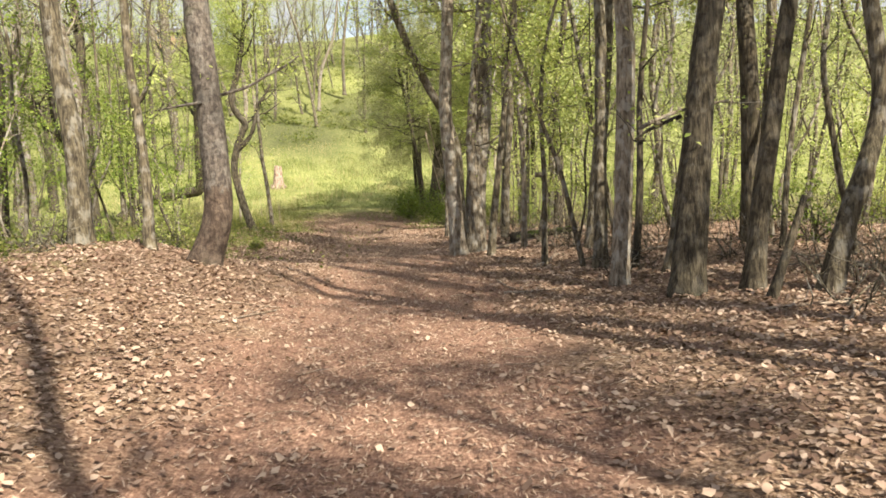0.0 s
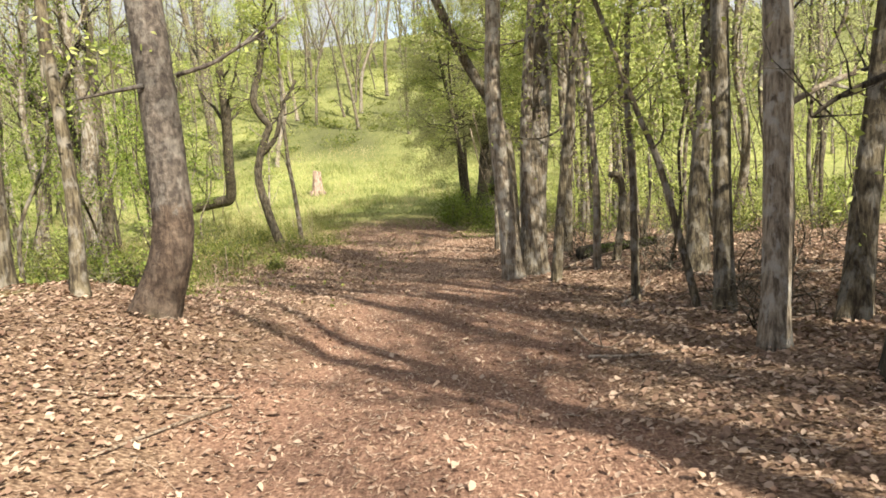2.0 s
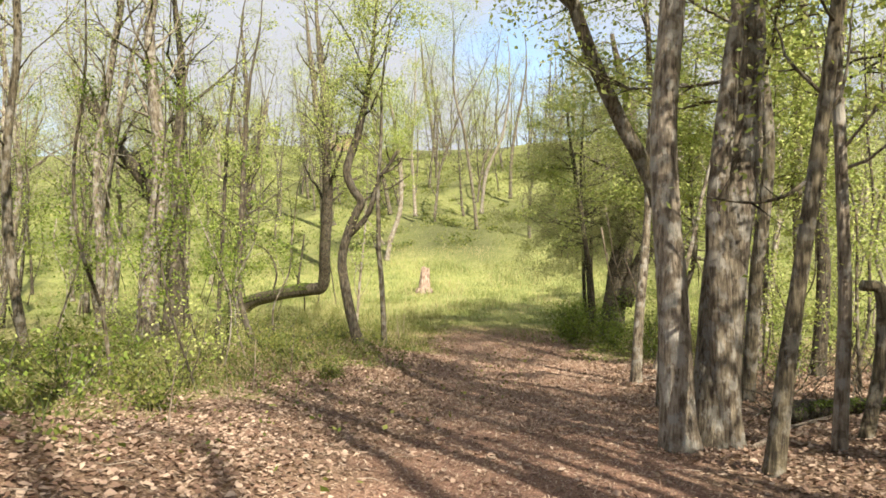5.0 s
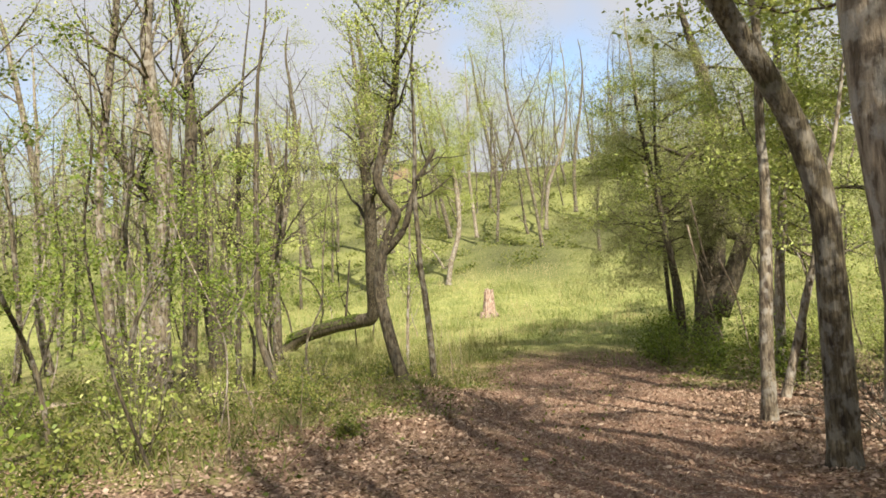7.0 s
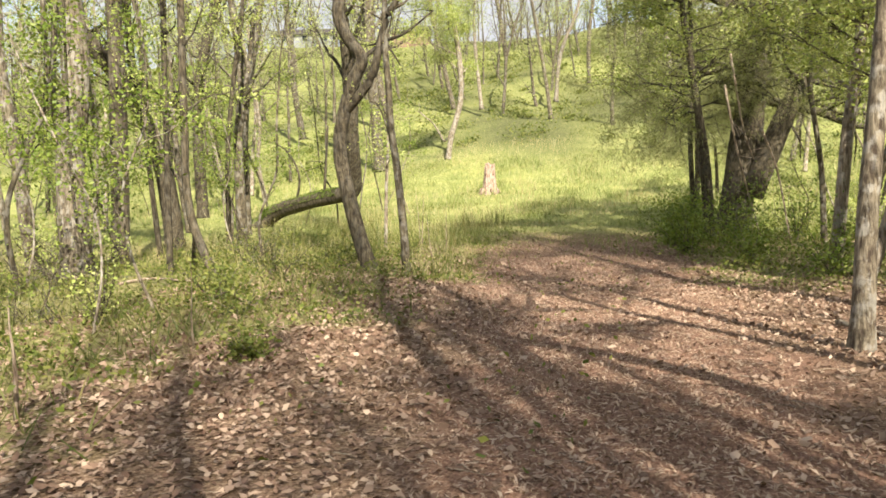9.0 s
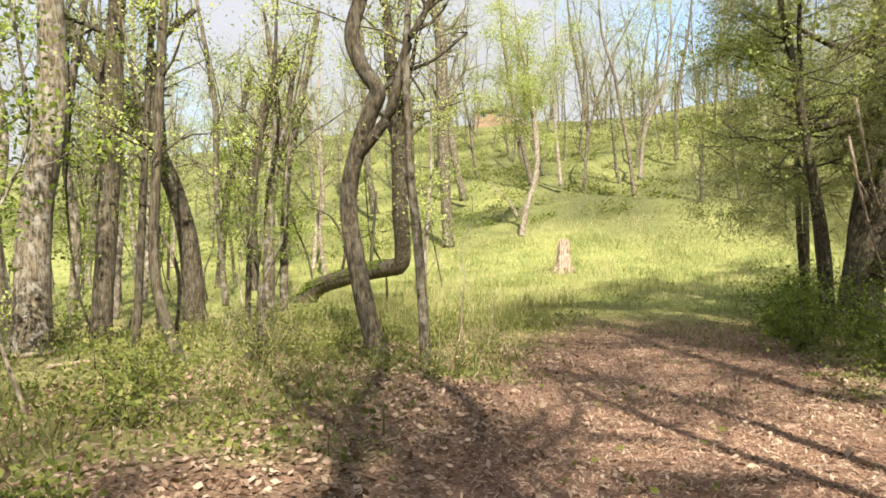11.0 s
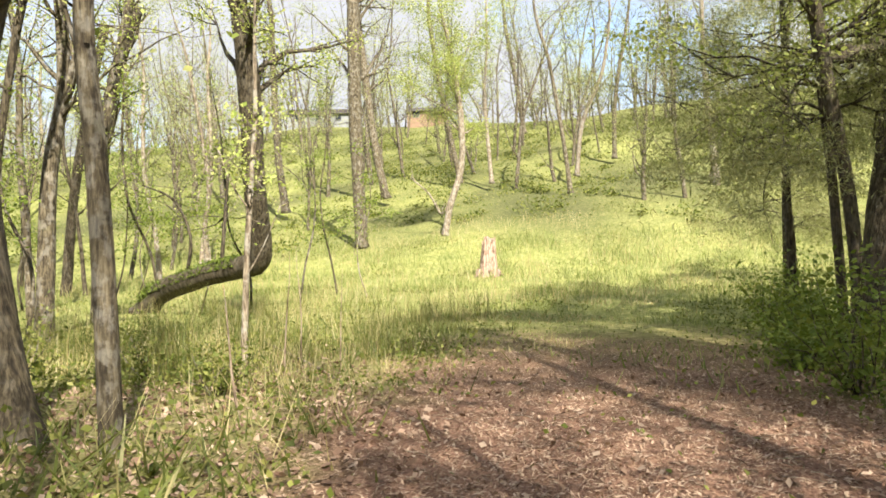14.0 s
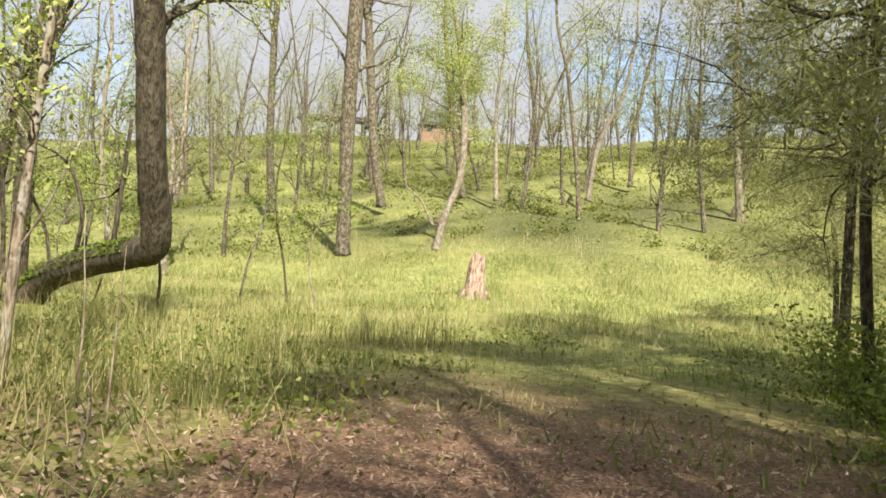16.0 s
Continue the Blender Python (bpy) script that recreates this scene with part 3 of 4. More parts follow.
tree("slim brown-barked tree with sparse spring leaves", [(-13.94, 33.62, -1.8), (-14.03, 33.86, 1.1), (-13.93, 34.11, 2.9), (-14.18, 34.29, 5.04)], 0.165, 0.107, 8, "brown", "high", 137, limbs=(([(-14, 33.99, 2.09), (-13.74, 34.23, 3.38), (-13.59, 34.48, 5.02)], 0.107, 0.058),))
tree("dark tree leaning far over in the thicket", [(-15.89, 33.08, -1.8), (-16.04, 32.99, 0.55), (-16.62, 32.69, 2.56), (-17.36, 32.32, 3.87), (-18.16, 31.92, 5.03), (-18.89, 31.55, 6.47)], 0.285, 0.185, 7, "dark", "high", 138, limbs=(([(-16.56, 32.72, 2.56), (-16.58, 32.69, 4.13), (-16.48, 32.72, 5.55), (-15.69, 33.1, 6.38)], 0.142, 0.071),))
tree("slim dark-barked leafy sapling with sparse spring leaves", [(-13.37, 32.08, -1.8), (-13.23, 32.13, 0.84), (-12.94, 32.24, 2.87), (-12.65, 32.36, 4.4)], 0.076, 0.057, 8, "dark", "mid", 139, start=0.25, flare=1.15, dense=1.4)
tree("slim brown-barked leafy sapling with sparse spring leaves", [(-15.66, 36.53, -1.8), (-15.51, 36.57, 1.88), (-15.07, 36.75, 4.34), (-14.55, 36.97, 6.97)], 0.132, 0.091, 9, "brown", "mid", 140, start=0.25, flare=1.15, dense=1.4)
tree("slim dark-barked leafy sapling with sparse spring leaves", [(-13.68, 29.71, -1.71), (-13.75, 29.65, 0.8), (-13.72, 29.64, 3.05)], 0.073, 0.056, 8, "dark", "mid", 141, start=0.25, flare=1.15, dense=1.4)
tree("thin pale-barked sapling with bare side twigs", [(-8.85, 32.3, -1.78), (-8.82, 32.3, -1.11), (-8.78, 32.3, -0.4), (-8.72, 32.3, 0.3), (-8.66, 32.3, 0.95), (-8.6, 32.3, 1.5)], 0.05, 0.035, 6, "pale", "mid", 142, start=0.3, flare=1.15, limbs=(([(-8.79, 32.3, -.6), (-8.55, 32.35, -.2), (-8.3, 32.4, .35)], .014, .006), ([(-8.72, 32.3, .3), (-8.95, 32.2, .7), (-9.15, 32.2, 1.2)], .014, .006)))
tree("thick dark-barked tree with sparse spring leaves", [(-22.93, 44.07, -1.74), (-22.72, 43.85, 2.16), (-22.24, 43.79, 4.99), (-21.14, 43.92, 8.22)], 0.281, 0.206, 9, "dark", "high", 143)
tree("thick dark-barked leafy sapling with sparse spring leaves", [(-25.77, 45.13, -1.72), (-25.16, 45.07, 2.33), (-24.27, 45.09, 6), (-23.64, 45.14, 8.25)], 0.202, 0.142, 9, "dark", "mid", 144, start=0.25, flare=1.15, dense=1.4)
tree("brown tree at the foot of the grassy hill", [(-21.06, 60.47, 0.06), (-21.14, 60.29, 4.25), (-21.17, 60.17, 7.58), (-21.08, 60.02, 12.58)], 0.333, 0.361, 20, "brown", "high", 145, start=0.3, dense=1.6)
tree("slim pale-stemmed tree with lime-green leaves in the meadow", [(-17.04, 62.65, 0.63), (-16.75, 62.7, 2.14), (-16.09, 62.88, 4.45), (-16.04, 62.8, 6.99), (-16.27, 62.64, 9.23)], 0.183, 0.169, 13, "pale", "lime", 146, start=0.38, dense=4.0, limbs=(([(-16.43, 62.78, 3.44), (-17.13, 62.57, 1.83), (-17.77, 62.28, 2.91), (-18.55, 61.95, 3.7)], 0.07, 0.042),))
tree("thick brown-barked tree with sparse spring leaves", [(-25.96, 74.48, 3.77), (-26.66, 74.07, 7.87), (-27.25, 73.62, 14.06), (-27.65, 73.34, 17.93)], 0.312, 0.273, 21, "brown", "high", 147, start=0.3, dense=1.6)
tree("thick brown-barked tree with sparse spring leaves", [(-32.26, 70.81, 2.77), (-32.67, 70.49, 7.55), (-32.78, 70.19, 14.78)], 0.304, 0.228, 21, "brown", "high", 148, start=0.3, dense=1.6)
tree("thick pale-barked leafy sapling with sparse spring leaves", [(-18.97, 78.4, 4.85), (-19.3, 78.09, 10.26)], 0.179, 0.139, 17, "pale", "mid", 149, start=0.3, dense=1.6)
tree("thick brown-barked leafy sapling with sparse spring leaves", [(-24.58, 111.3, 13.71), (-25.34, 110.8, 19.84), (-26.26, 110.24, 25.59)], 0.323, 0.226, 19, "brown", "mid", 150, start=0.3, dense=1.6)
tree("thick brown-barked tree with sparse spring leaves", [(-12.02, 73.21, 3.43), (-12.36, 72.96, 6.71), (-13.14, 72.47, 12.15)], 0.172, 0.12, 20, "brown", "lime", 151, start=0.3, dense=1.6)
tree("thick pale-barked leafy sapling with sparse spring leaves", [(-12.76, 79.66, 5.19), (-12.31, 79.71, 8.99), (-11.03, 80.09, 12.22)], 0.195, 0.137, 17, "pale", "mid", 152, start=0.3, dense=1.6)
tree("thick brown-barked leafy sapling with sparse spring leaves", [(-10.92, 87.07, 7.22), (-10.85, 86.96, 11.22), (-10.33, 87.02, 15.2)], 0.219, 0.153, 17, "brown", "mid", 153, start=0.3, dense=1.6)
tree("thick pale-barked leafy sapling with sparse spring leaves", [(-2.91, 72.59, 3.26), (-3.26, 72.32, 7.05), (-3.58, 72.06, 11.12)], 0.251, 0.157, 18, "pale", "mid", 154, start=0.3, dense=1.6)
tree("thick brown-barked leafy sapling with sparse spring leaves", [(-42.99, 77.95, 4.72), (-43.28, 77.68, 9.35), (-43.52, 77.49, 12.1)], 0.207, 0.161, 18, "brown", "mid", 155, start=0.3, dense=1.6)
tree("thick brown-barked leafy sapling with sparse spring leaves", [(-55.28, 111.94, 13.87), (-55.63, 111.62, 19.03)], 0.257, 0.183, 18, "brown", "mid", 156, start=0.3, dense=1.6)
tree("thick brown-barked leafy sapling with sparse spring leaves", [(-21.71, 79.17, 5.06), (-22.81, 78.53, 11.2), (-23.46, 78.11, 16.09)], 0.226, 0.164, 21, "brown", "mid", 157, start=0.3, dense=1.6)
tree("dark-stemmed cedar with drooping grey-green needles", [(-1.1, 35.53, -1.8), (-1.26, 35.3, 0.53), (-1.49, 35.02, 2.86)], 0.078, 0.06, 9, "dark", "cedar", 158, start=0.33)
tree("dark-stemmed cedar with drooping grey-green needles", [(-0.49, 50.77, -1.58), (-0.56, 50.68, 0.31), (-0.83, 50.49, 2.6)], 0.092, 0.062, 5, "dark", "cedar", 159, start=0.33)

# ---- stuff on the ground ----


def scatter(rng, n, x0, x1, y0, y1, keep):
    P = np.stack([rng.uniform(x0, x1, n), rng.uniform(y0, y1, n)], 1)
    return P[rng.uniform(size=n) < keep(P[:, 0], P[:, 1])]


def blades(P, h, rng, width=.012, lean=.35):
    """Grass blades: narrow bent quads."""
    n = len(P)
    z = ground(P[:, 0], P[:, 1])
    b = np.stack([P[:, 0], P[:, 1], z - .02], 1)
    a = rng.uniform(0, 2 * np.pi, n)
    hh = h * rng.uniform(.5, 1.4, n)
    side = np.stack([np.cos(a), np.sin(a), np.zeros(n)], 1) * (width * rng.uniform(.7, 1.5, n))[:, None]
    tip = b + np.stack([rng.normal(size=n) * lean * hh, rng.normal(size=n) * lean * hh, hh], 1)
    V = np.stack([b - side, b + side, tip + side * .25, tip - side * .25], 1).reshape(-1, 3)
    return V, np.arange(4 * n).reshape(n, 4)


rng = np.random.default_rng(5)


def leaf_keep(x, y):
    d = np.abs(off_path(x, y)) / along(HALF, y)
    return np.clip(.12 + .88 * np.clip((d - .62 - .16 * np.sin(1.9 * y + 2.3 * x)) / .75, 0, 1) ** 1.3, 0, 1) * np.clip((37 - y) / 9, 0, 1) * (1 - .5 * np.maximum(left_green(x, y), right_green(x, y)))


def litter_arrays(C, size, rng):
    """Dry curled leaves: two halves folded along the rib, the rim raised or sunk."""
    n = len(C)
    a = rng.uniform(0, 2 * np.pi, n)
    tip = rng.normal(size=n) * .22
    ax = np.stack([np.cos(a), np.sin(a), tip], 1)
    sd = np.stack([-np.sin(a), np.cos(a), rng.normal(size=n) * .28], 1)
    s = (size * rng.uniform(.55, 1.4, n))[:, None]
    w = rng.uniform(.16, .42, (n, 1)) * s
    up = np.array([0, 0, 1.0])
    c1, c2 = rng.uniform(-.05, .26, (n, 1)) * s * up, rng.uniform(-.05, .26, (n, 1)) * s * up
    k1, k2 = rng.uniform(-.28, -.02, (n, 1)) * s, rng.uniform(.05, .3, (n, 1)) * s
    V = np.stack([C - ax * s * .5, C + ax * k1 + sd * w + c1, C + ax * k2 + sd * w * .8 + c2, C + ax * s * .5 + c2 * .7,
                  C + ax * k2 - sd * w * .8 + c1, C + ax * k1 - sd * w + c2], 1).reshape(-1, 3)
    i = 6 * np.arange(n)[:, None]
    return V, np.concatenate([i + np.array([0, 1, 2, 3]), i + np.array([0, 3, 4, 5])])


P = scatter(rng, 300000, -9, 8, .8, 36, leaf_keep)
near = P[:, 1] < 19
Z = ground(P[:, 0], P[:, 1]) + rng.uniform(.003, .035, len(P))
C = np.column_stack([P, Z])
V, F = litter_arrays(C[near], .052, rng)
V2, F2 = leaf_arrays(C[~near], .055 * rng.uniform(.5, 1.5, (int((~near).sum()), 1)), rng, .66, .62, 0, .8)
V, F = np.concatenate([V, V2]), np.concatenate([F, F2 + len(V)])
tagged(quads_object("leaf_litter", V, F, LITTER), "dry brown and tan fallen leaves covering the banks", "fallen leaves", kind="stuff")
P = scatter(rng, 150000, -6, 3, .8, 36, lambda x, y: np.clip(1.5 - np.abs(off_path(x, y)) / along(HALF, y), 0, 1) * np.clip((36 - y) / 8, 0, 1))
Z = ground(P[:, 0], P[:, 1]) + rng.uniform(.001, .012, len(P))
V, F = leaf_arrays(np.column_stack([P, Z]), .05, rng, .9, .22)
P2 = scatter(rng, 70000, -8, 1, 16, 36, lambda x, y: np.clip(1.4 - np.abs(off_path(x, y)) / along(HALF, y), 0, 1) * np.clip((36 - y) / 5, 0, 1))
V2, F2 = leaf_arrays(np.column_stack([P2, ground(P2[:, 0], P2[:, 1]) + rng.uniform(.001, .014, len(P2))]), .06, rng, .88, .26)
V, F = np.concatenate([V, V2]), np.concatenate([F, F2 + len(V)])
tagged(quads_object("path_needles", V, F, STRAW), "pale needles and leaf scraps trodden into the path", "fallen needles", kind="stuff")

P = scatter(rng, 90000, -34, 14, 26, 62, lambda x, y: np.clip((y - 29) / 6, .04, 1) * (.4 + .6 * (np.sin(1.1 * x + .4 * y) * np.sin(.9 * y) > -.2)) * np.where(np.abs(off_path(x, y)) < along(HALF, y) * 1.25, np.clip((y - 28.5) / 8, 0, 1) ** 1.5, 1))
V, F = blades(P, (.10 + .16 * np.clip((P[:, 1] - 40) / 12, 0, 1)) * (.6 + .9 * (np.sin(.8 * P[:, 0] + .5 * P[:, 1]) * np.sin(.6 * P[:, 1] - .3 * P[:, 0]) > .1)), rng, .011)
tagged(quads_object("meadow_grass", V, F, GRASS), "bright yellow-green meadow grass beyond the trees", "grass", kind="stuff")
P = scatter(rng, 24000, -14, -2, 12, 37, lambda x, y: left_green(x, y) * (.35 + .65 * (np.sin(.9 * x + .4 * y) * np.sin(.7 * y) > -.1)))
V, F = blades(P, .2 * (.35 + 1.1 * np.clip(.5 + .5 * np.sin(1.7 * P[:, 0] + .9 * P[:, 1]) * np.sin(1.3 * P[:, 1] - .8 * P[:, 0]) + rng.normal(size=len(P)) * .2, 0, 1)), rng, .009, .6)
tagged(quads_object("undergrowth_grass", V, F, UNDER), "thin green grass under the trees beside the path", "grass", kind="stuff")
P = scatter(rng, 75000, -15, -2, 11, 37, lambda x, y: (.06 + .94 * left_green(x, y)) * (.15 + .85 * (np.sin(1.1 * x + y) * np.sin(.8 * y - x) > 0)))
P = np.concatenate([P, scatter(rng, 16000, -3.4, 2.5, 26, 39, lambda x, y: right_green(x, y))])
mound = np.clip(.45 + .55 * np.sin(2.1 * P[:, 0] + 1.2 * P[:, 1]) * np.sin(1.6 * P[:, 1] - 1.1 * P[:, 0]) + .25 * np.sin(5.1 * P[:, 0] - 3.7 * P[:, 1]), .06, 1)
Z = ground(P[:, 0], P[:, 1]) + .02 + rng.uniform(0, .55, len(P)) ** 1.3 * mound
V, F = leaf_arrays(np.column_stack([P, Z]), .055, rng, .45, .65)
tagged(quads_object("undergrowth_weeds", V, F, WEED), "low leafy green weeds under the trees and along the path", "weeds", kind="stuff")

P = scatter(rng, 18000, -34, 14, 30, 66, lambda x, y: (.15 + .85 * (np.sin(.7 * x) * np.sin(.5 * y + .3 * x) > .0)) * np.clip((y - 38) / 8, 0, 1))
V, F = blades(P, .42, rng, .008, .25)
P = scatter(rng, 60000, -34, 10, 34, 62, lambda x, y: np.maximum(np.clip(1.3 - ((x + 8.3) / 3.4) ** 2 - ((y - 39) / 1.5) ** 2, 0, 1), .8 * (np.sin(.45 * x + .7 * y + 2) * np.sin(.8 * y - .35 * x) > .72)))
V2, F2 = blades(P, .11, rng, .011, .8)
V, F = np.concatenate([V, V2]), np.concatenate([F, F2 + len(V)])
tagged(quads_object("dry_meadow_stalks", V, F, DRYGRASS), "dry straw-coloured stalks and bleached patches in the meadow", "dry grass", kind="stuff")


# ---- woods on both sides: trees and saplings of a few kinds, repeated ----
def stand(label, height, r, bark, crown, seed, start, leaf=None, dense=1.0, bend=.05):
    q = np.random.default_rng(seed)
    pts, x, y = [], 0.0, 0.0
    for k in range(5):
        pts.append((x, y, -.05 + k * height * .17))
        x, y = x + q.normal() * bend * height * .3, y + q.normal() * bend * height * .3
    return tree(label, pts, r, r * .62, height, bark, crown, seed, start=start, flare=1.2, leaf=leaf, dense=dense)


def spread(kinds, places, group, q):
    """Copies of the kinds at the places; the first of each kind stands at a place itself."""
    used = set()
    for i, (x, y) in enumerate(places):
        k = kinds[i % len(kinds)]
        m = pose(x, y, float(ground(x, y)), 0, 0, q.uniform(0, 360))
        if id(k) in used:
            copy_thing(k, m @ Matrix.Scale(q.uniform(.8, 1.2), 4))
        else:
            used.add(id(k))
            k.matrix_basis = m
            tagged(k, group=group)


def places(q, n, x0, x1, y0, y1, ok, gap=.7):
    out = []
    for _ in range(n * 30):
        x, y = q.uniform(x0, x1), q.uniform(y0, y1)
        if ok(x, y) and all((x - a) ** 2 + (y - b) ** 2 > gap * gap for a, b in out):
            out.append((x, y))
            if len(out) == n:
                break
    return out


q = np.random.default_rng(21)
saplings = [stand("thin leafy sapling with yellow-green spring leaves", h, r, b, "mid", 300 + i, .12, HAZE_LEAF if i % 2 else LEAF, 1.0, .13) for i, (h, r, b) in
            enumerate(((5.0, .028, "brown"), (6.5, .04, "pale"), (4.2, .022, "brown"), (7.5, .05, "brown"), (5.6, .03, "dark")))]
left_saplings = [stand("thin sapling with sparse green leaves in the thicket", h, r, b, "mid", 320 + i, .2, LEAF_GREEN, 1.3, .12) for i, (h, r, b) in
                 enumerate(((5.5, .025, "dark"), (7.0, .04, "brown"), (4.5, .02, "pale")))]
trees = [stand("slim tree of the wood with sparse spring leaves", h, r, b, "high", 340 + i, .3, HAZE_LEAF, 1.1) for i, (h, r, b) in
         enumerate(((12, .11, "brown"), (14, .15, "grey"), (10, .08, "dark"), (13, .12, "pale")))]
right_ok = lambda x, y: off_path(x, y) > (3.3 if y > 13 else 5.2) and x < 3 + y * .75 and not (y > 27 and off_path(x, y) < 4.5)
spread(saplings, places(q, 130, 1.5, 24, 8, 44, right_ok, .6), "saplings in the thicket", q)
spread(trees, places(q, 26, 3, 30, 12, 60, lambda x, y: right_ok(x, y) and off_path(x, y) > 5, 1.5) +
       places(q, 36, -42, -9, 18, 60, lambda x, y: off_path(x, y) < -8 - .12 * y and x > -9 - y * .8, 2.0), "trees of the wood", q)
spread(left_saplings, places(q, 52, -30, -5, 12, 46, lambda x, y: off_path(x, y) < -4.6 - .1 * max(0, y - 18) and x > -6 - y * .62, .8), "saplings in the thicket", q)
# the wood goes on to the side and behind, whence the shadows fall
behind = [stand("tall grey tree beside the start of the path", h, r, b, "high", 360 + i, .4, None, 1.0) for i, (h, r, b) in enumerate(((13, .17, "grey"), (12, .12, "brown"), (14, .2, "dark")))]
spread(behind, [(5.0, 1.67), (3.1, -2.5), (6.9, .3), (2.3, -6.2), (3.5, -9.7), (6.3, 1.93), (6.5, 5.55), (8.6, 7.4), (-6.6, -2.8), (9.8, -3.0)], "trees behind the start", q)

# added trees, some out of view, whose crowns dapple the path with shade
shade = [stand("full-crowned tree added back from the path for its shade", h, r, b, "broad", 380 + i, .36, None, 1.2) for i, (h, r, b) in enumerate(((9.5, .10, "brown"), (11, .14, "dark")))]
spread(shade, [(5.2, -2.0), (7.4, 2.4), (8.4, 4.2), (4.7, 11.6), (5.4, 12.6), (3.6, 24.2), (1.5, 19.4)], "full-crowned trees", q)

# small unseen tree, added for the crown shadow near the start
small = copy_thing(shade[0], pose(3.2, -1.6, float(ground(3.2, -1.6)), 0, 0, 70) @ Matrix.Scale(.62, 4))
tagged(small, "small unseen full-crowned tree added to shade the start of the path")

# added crowns that shade the far end of the path
full = [stand("full-crowned tree added to shade the end of the path", h, r, b, "broad", 390 + i, .34, None, 1.6) for i, (h, r, b) in enumerate(((8.5, .09, "brown"), (10, .12, "dark")))]
spread(full, [(2.6, 26.2), (3.5, 29.9), (1.3, 28.3)], "full-crowned trees", q)

# taller crowns, added so that shade reaches the grass left of the path
tall = [stand("tall broad-crowned grey tree added to shade the end of the path", 14.5, .15, "grey", "broad", 395, .45, None, 1.8)]
spread(tall, [(1.8, 23.4), (2.6, 25.2), (3.8, 27.2)], "full-crowned trees", q)

# broad-leaved tree that hangs over the path in front of the cedar, bright in the sun
tree("leafy tree with bright green boughs hanging over the path", [(-1.0, 34.9, -1.8), (-1.1, 34.8, 0), (-1.4, 34.6, 2), (-1.7, 34.4, 4)], .1, .08, 8.5, "dark", "broad", 401, start=.36, dense=1.3)
tree("leafy tree with bright green boughs beside the cedar", [(1.4, 33.6, -1.8), (1.3, 33.6, 0), (1.0, 33.4, 2), (.9, 33.2, 4)], .07, .05, 7.5, "brown", "broad", 402, start=.4)

# taller weeds in patches of the meadow and of the lower slope
P = scatter(rng, 110000, -40, 16, 35, 72, lambda x, y: (np.sin(.6 * x + .5 * y + 1) * np.sin(.45 * y - .7 * x) > .25) * np.clip((y - 36) / 6, .1, 1))
Z = ground(P[:, 0], P[:, 1]) + rng.uniform(.02, .3, len(P)) ** 1.3
V, F = leaf_arrays(np.column_stack([P, Z]), .085, rng, .3, .4)
tagged(quads_object("meadow_weeds", V, F, WEED), "patches of darker green weeds in the meadow", "weeds", kind="stuff")
P = scatter(rng, 4000, -16, -5, 27, 45, lambda x, y: left_green(x, y) * (np.sin(.9 * x + .2 * y) * np.sin(.5 * y) > -.3))
V, F = blades(P, .42, rng, .0045, .35)
tagged(quads_object("dead_stems_in_grass", V, F, DRYGRASS), "thin straw-brown dead stems among the undergrowth", "dry grass", kind="stuff")


def clump(x, y, r, h, n, q):
    """Tall fine blades rising from one root and arching outwards."""
    C, a = q.normal(size=(n, 2)) * r * .45 + np.array([x, y]), q.uniform(0, 6.283, n)
    hh, out = h * q.uniform(.45, 1.1, n), q.uniform(.05, .7, n)
    side = np.stack([-np.sin(a), np.cos(a), np.zeros(n)], 1) * .004
    way = np.stack([np.cos(a), np.sin(a), np.zeros(n)], 1)
    b = np.column_stack([C, ground(C[:, 0], C[:, 1]) - .03])
    m, e = b + way * (out * hh * .3)[:, None], b + way * (out * hh)[:, None]
    m[:, 2], e[:, 2] = b[:, 2] + hh * .6, b[:, 2] + hh
    V = np.stack([b - side, b + side, m + side * .8, m - side * .8, e + side * .2, e - side * .2], 1).reshape(-1, 3)
    i = 6 * np.arange(n)[:, None]
    return V, np.concatenate([i + np.array([0, 1, 2, 3]), i + np.array([3, 2, 4, 5])])


q = np.random.default_rng(44)
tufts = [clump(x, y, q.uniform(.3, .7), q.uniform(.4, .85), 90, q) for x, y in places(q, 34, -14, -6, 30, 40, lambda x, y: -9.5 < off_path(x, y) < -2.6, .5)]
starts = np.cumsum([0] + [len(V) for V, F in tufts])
# tufts use the darker blade colour that has tree shade in it
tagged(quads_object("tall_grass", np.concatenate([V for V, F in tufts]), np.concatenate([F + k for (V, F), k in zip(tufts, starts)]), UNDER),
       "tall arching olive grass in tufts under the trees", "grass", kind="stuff")


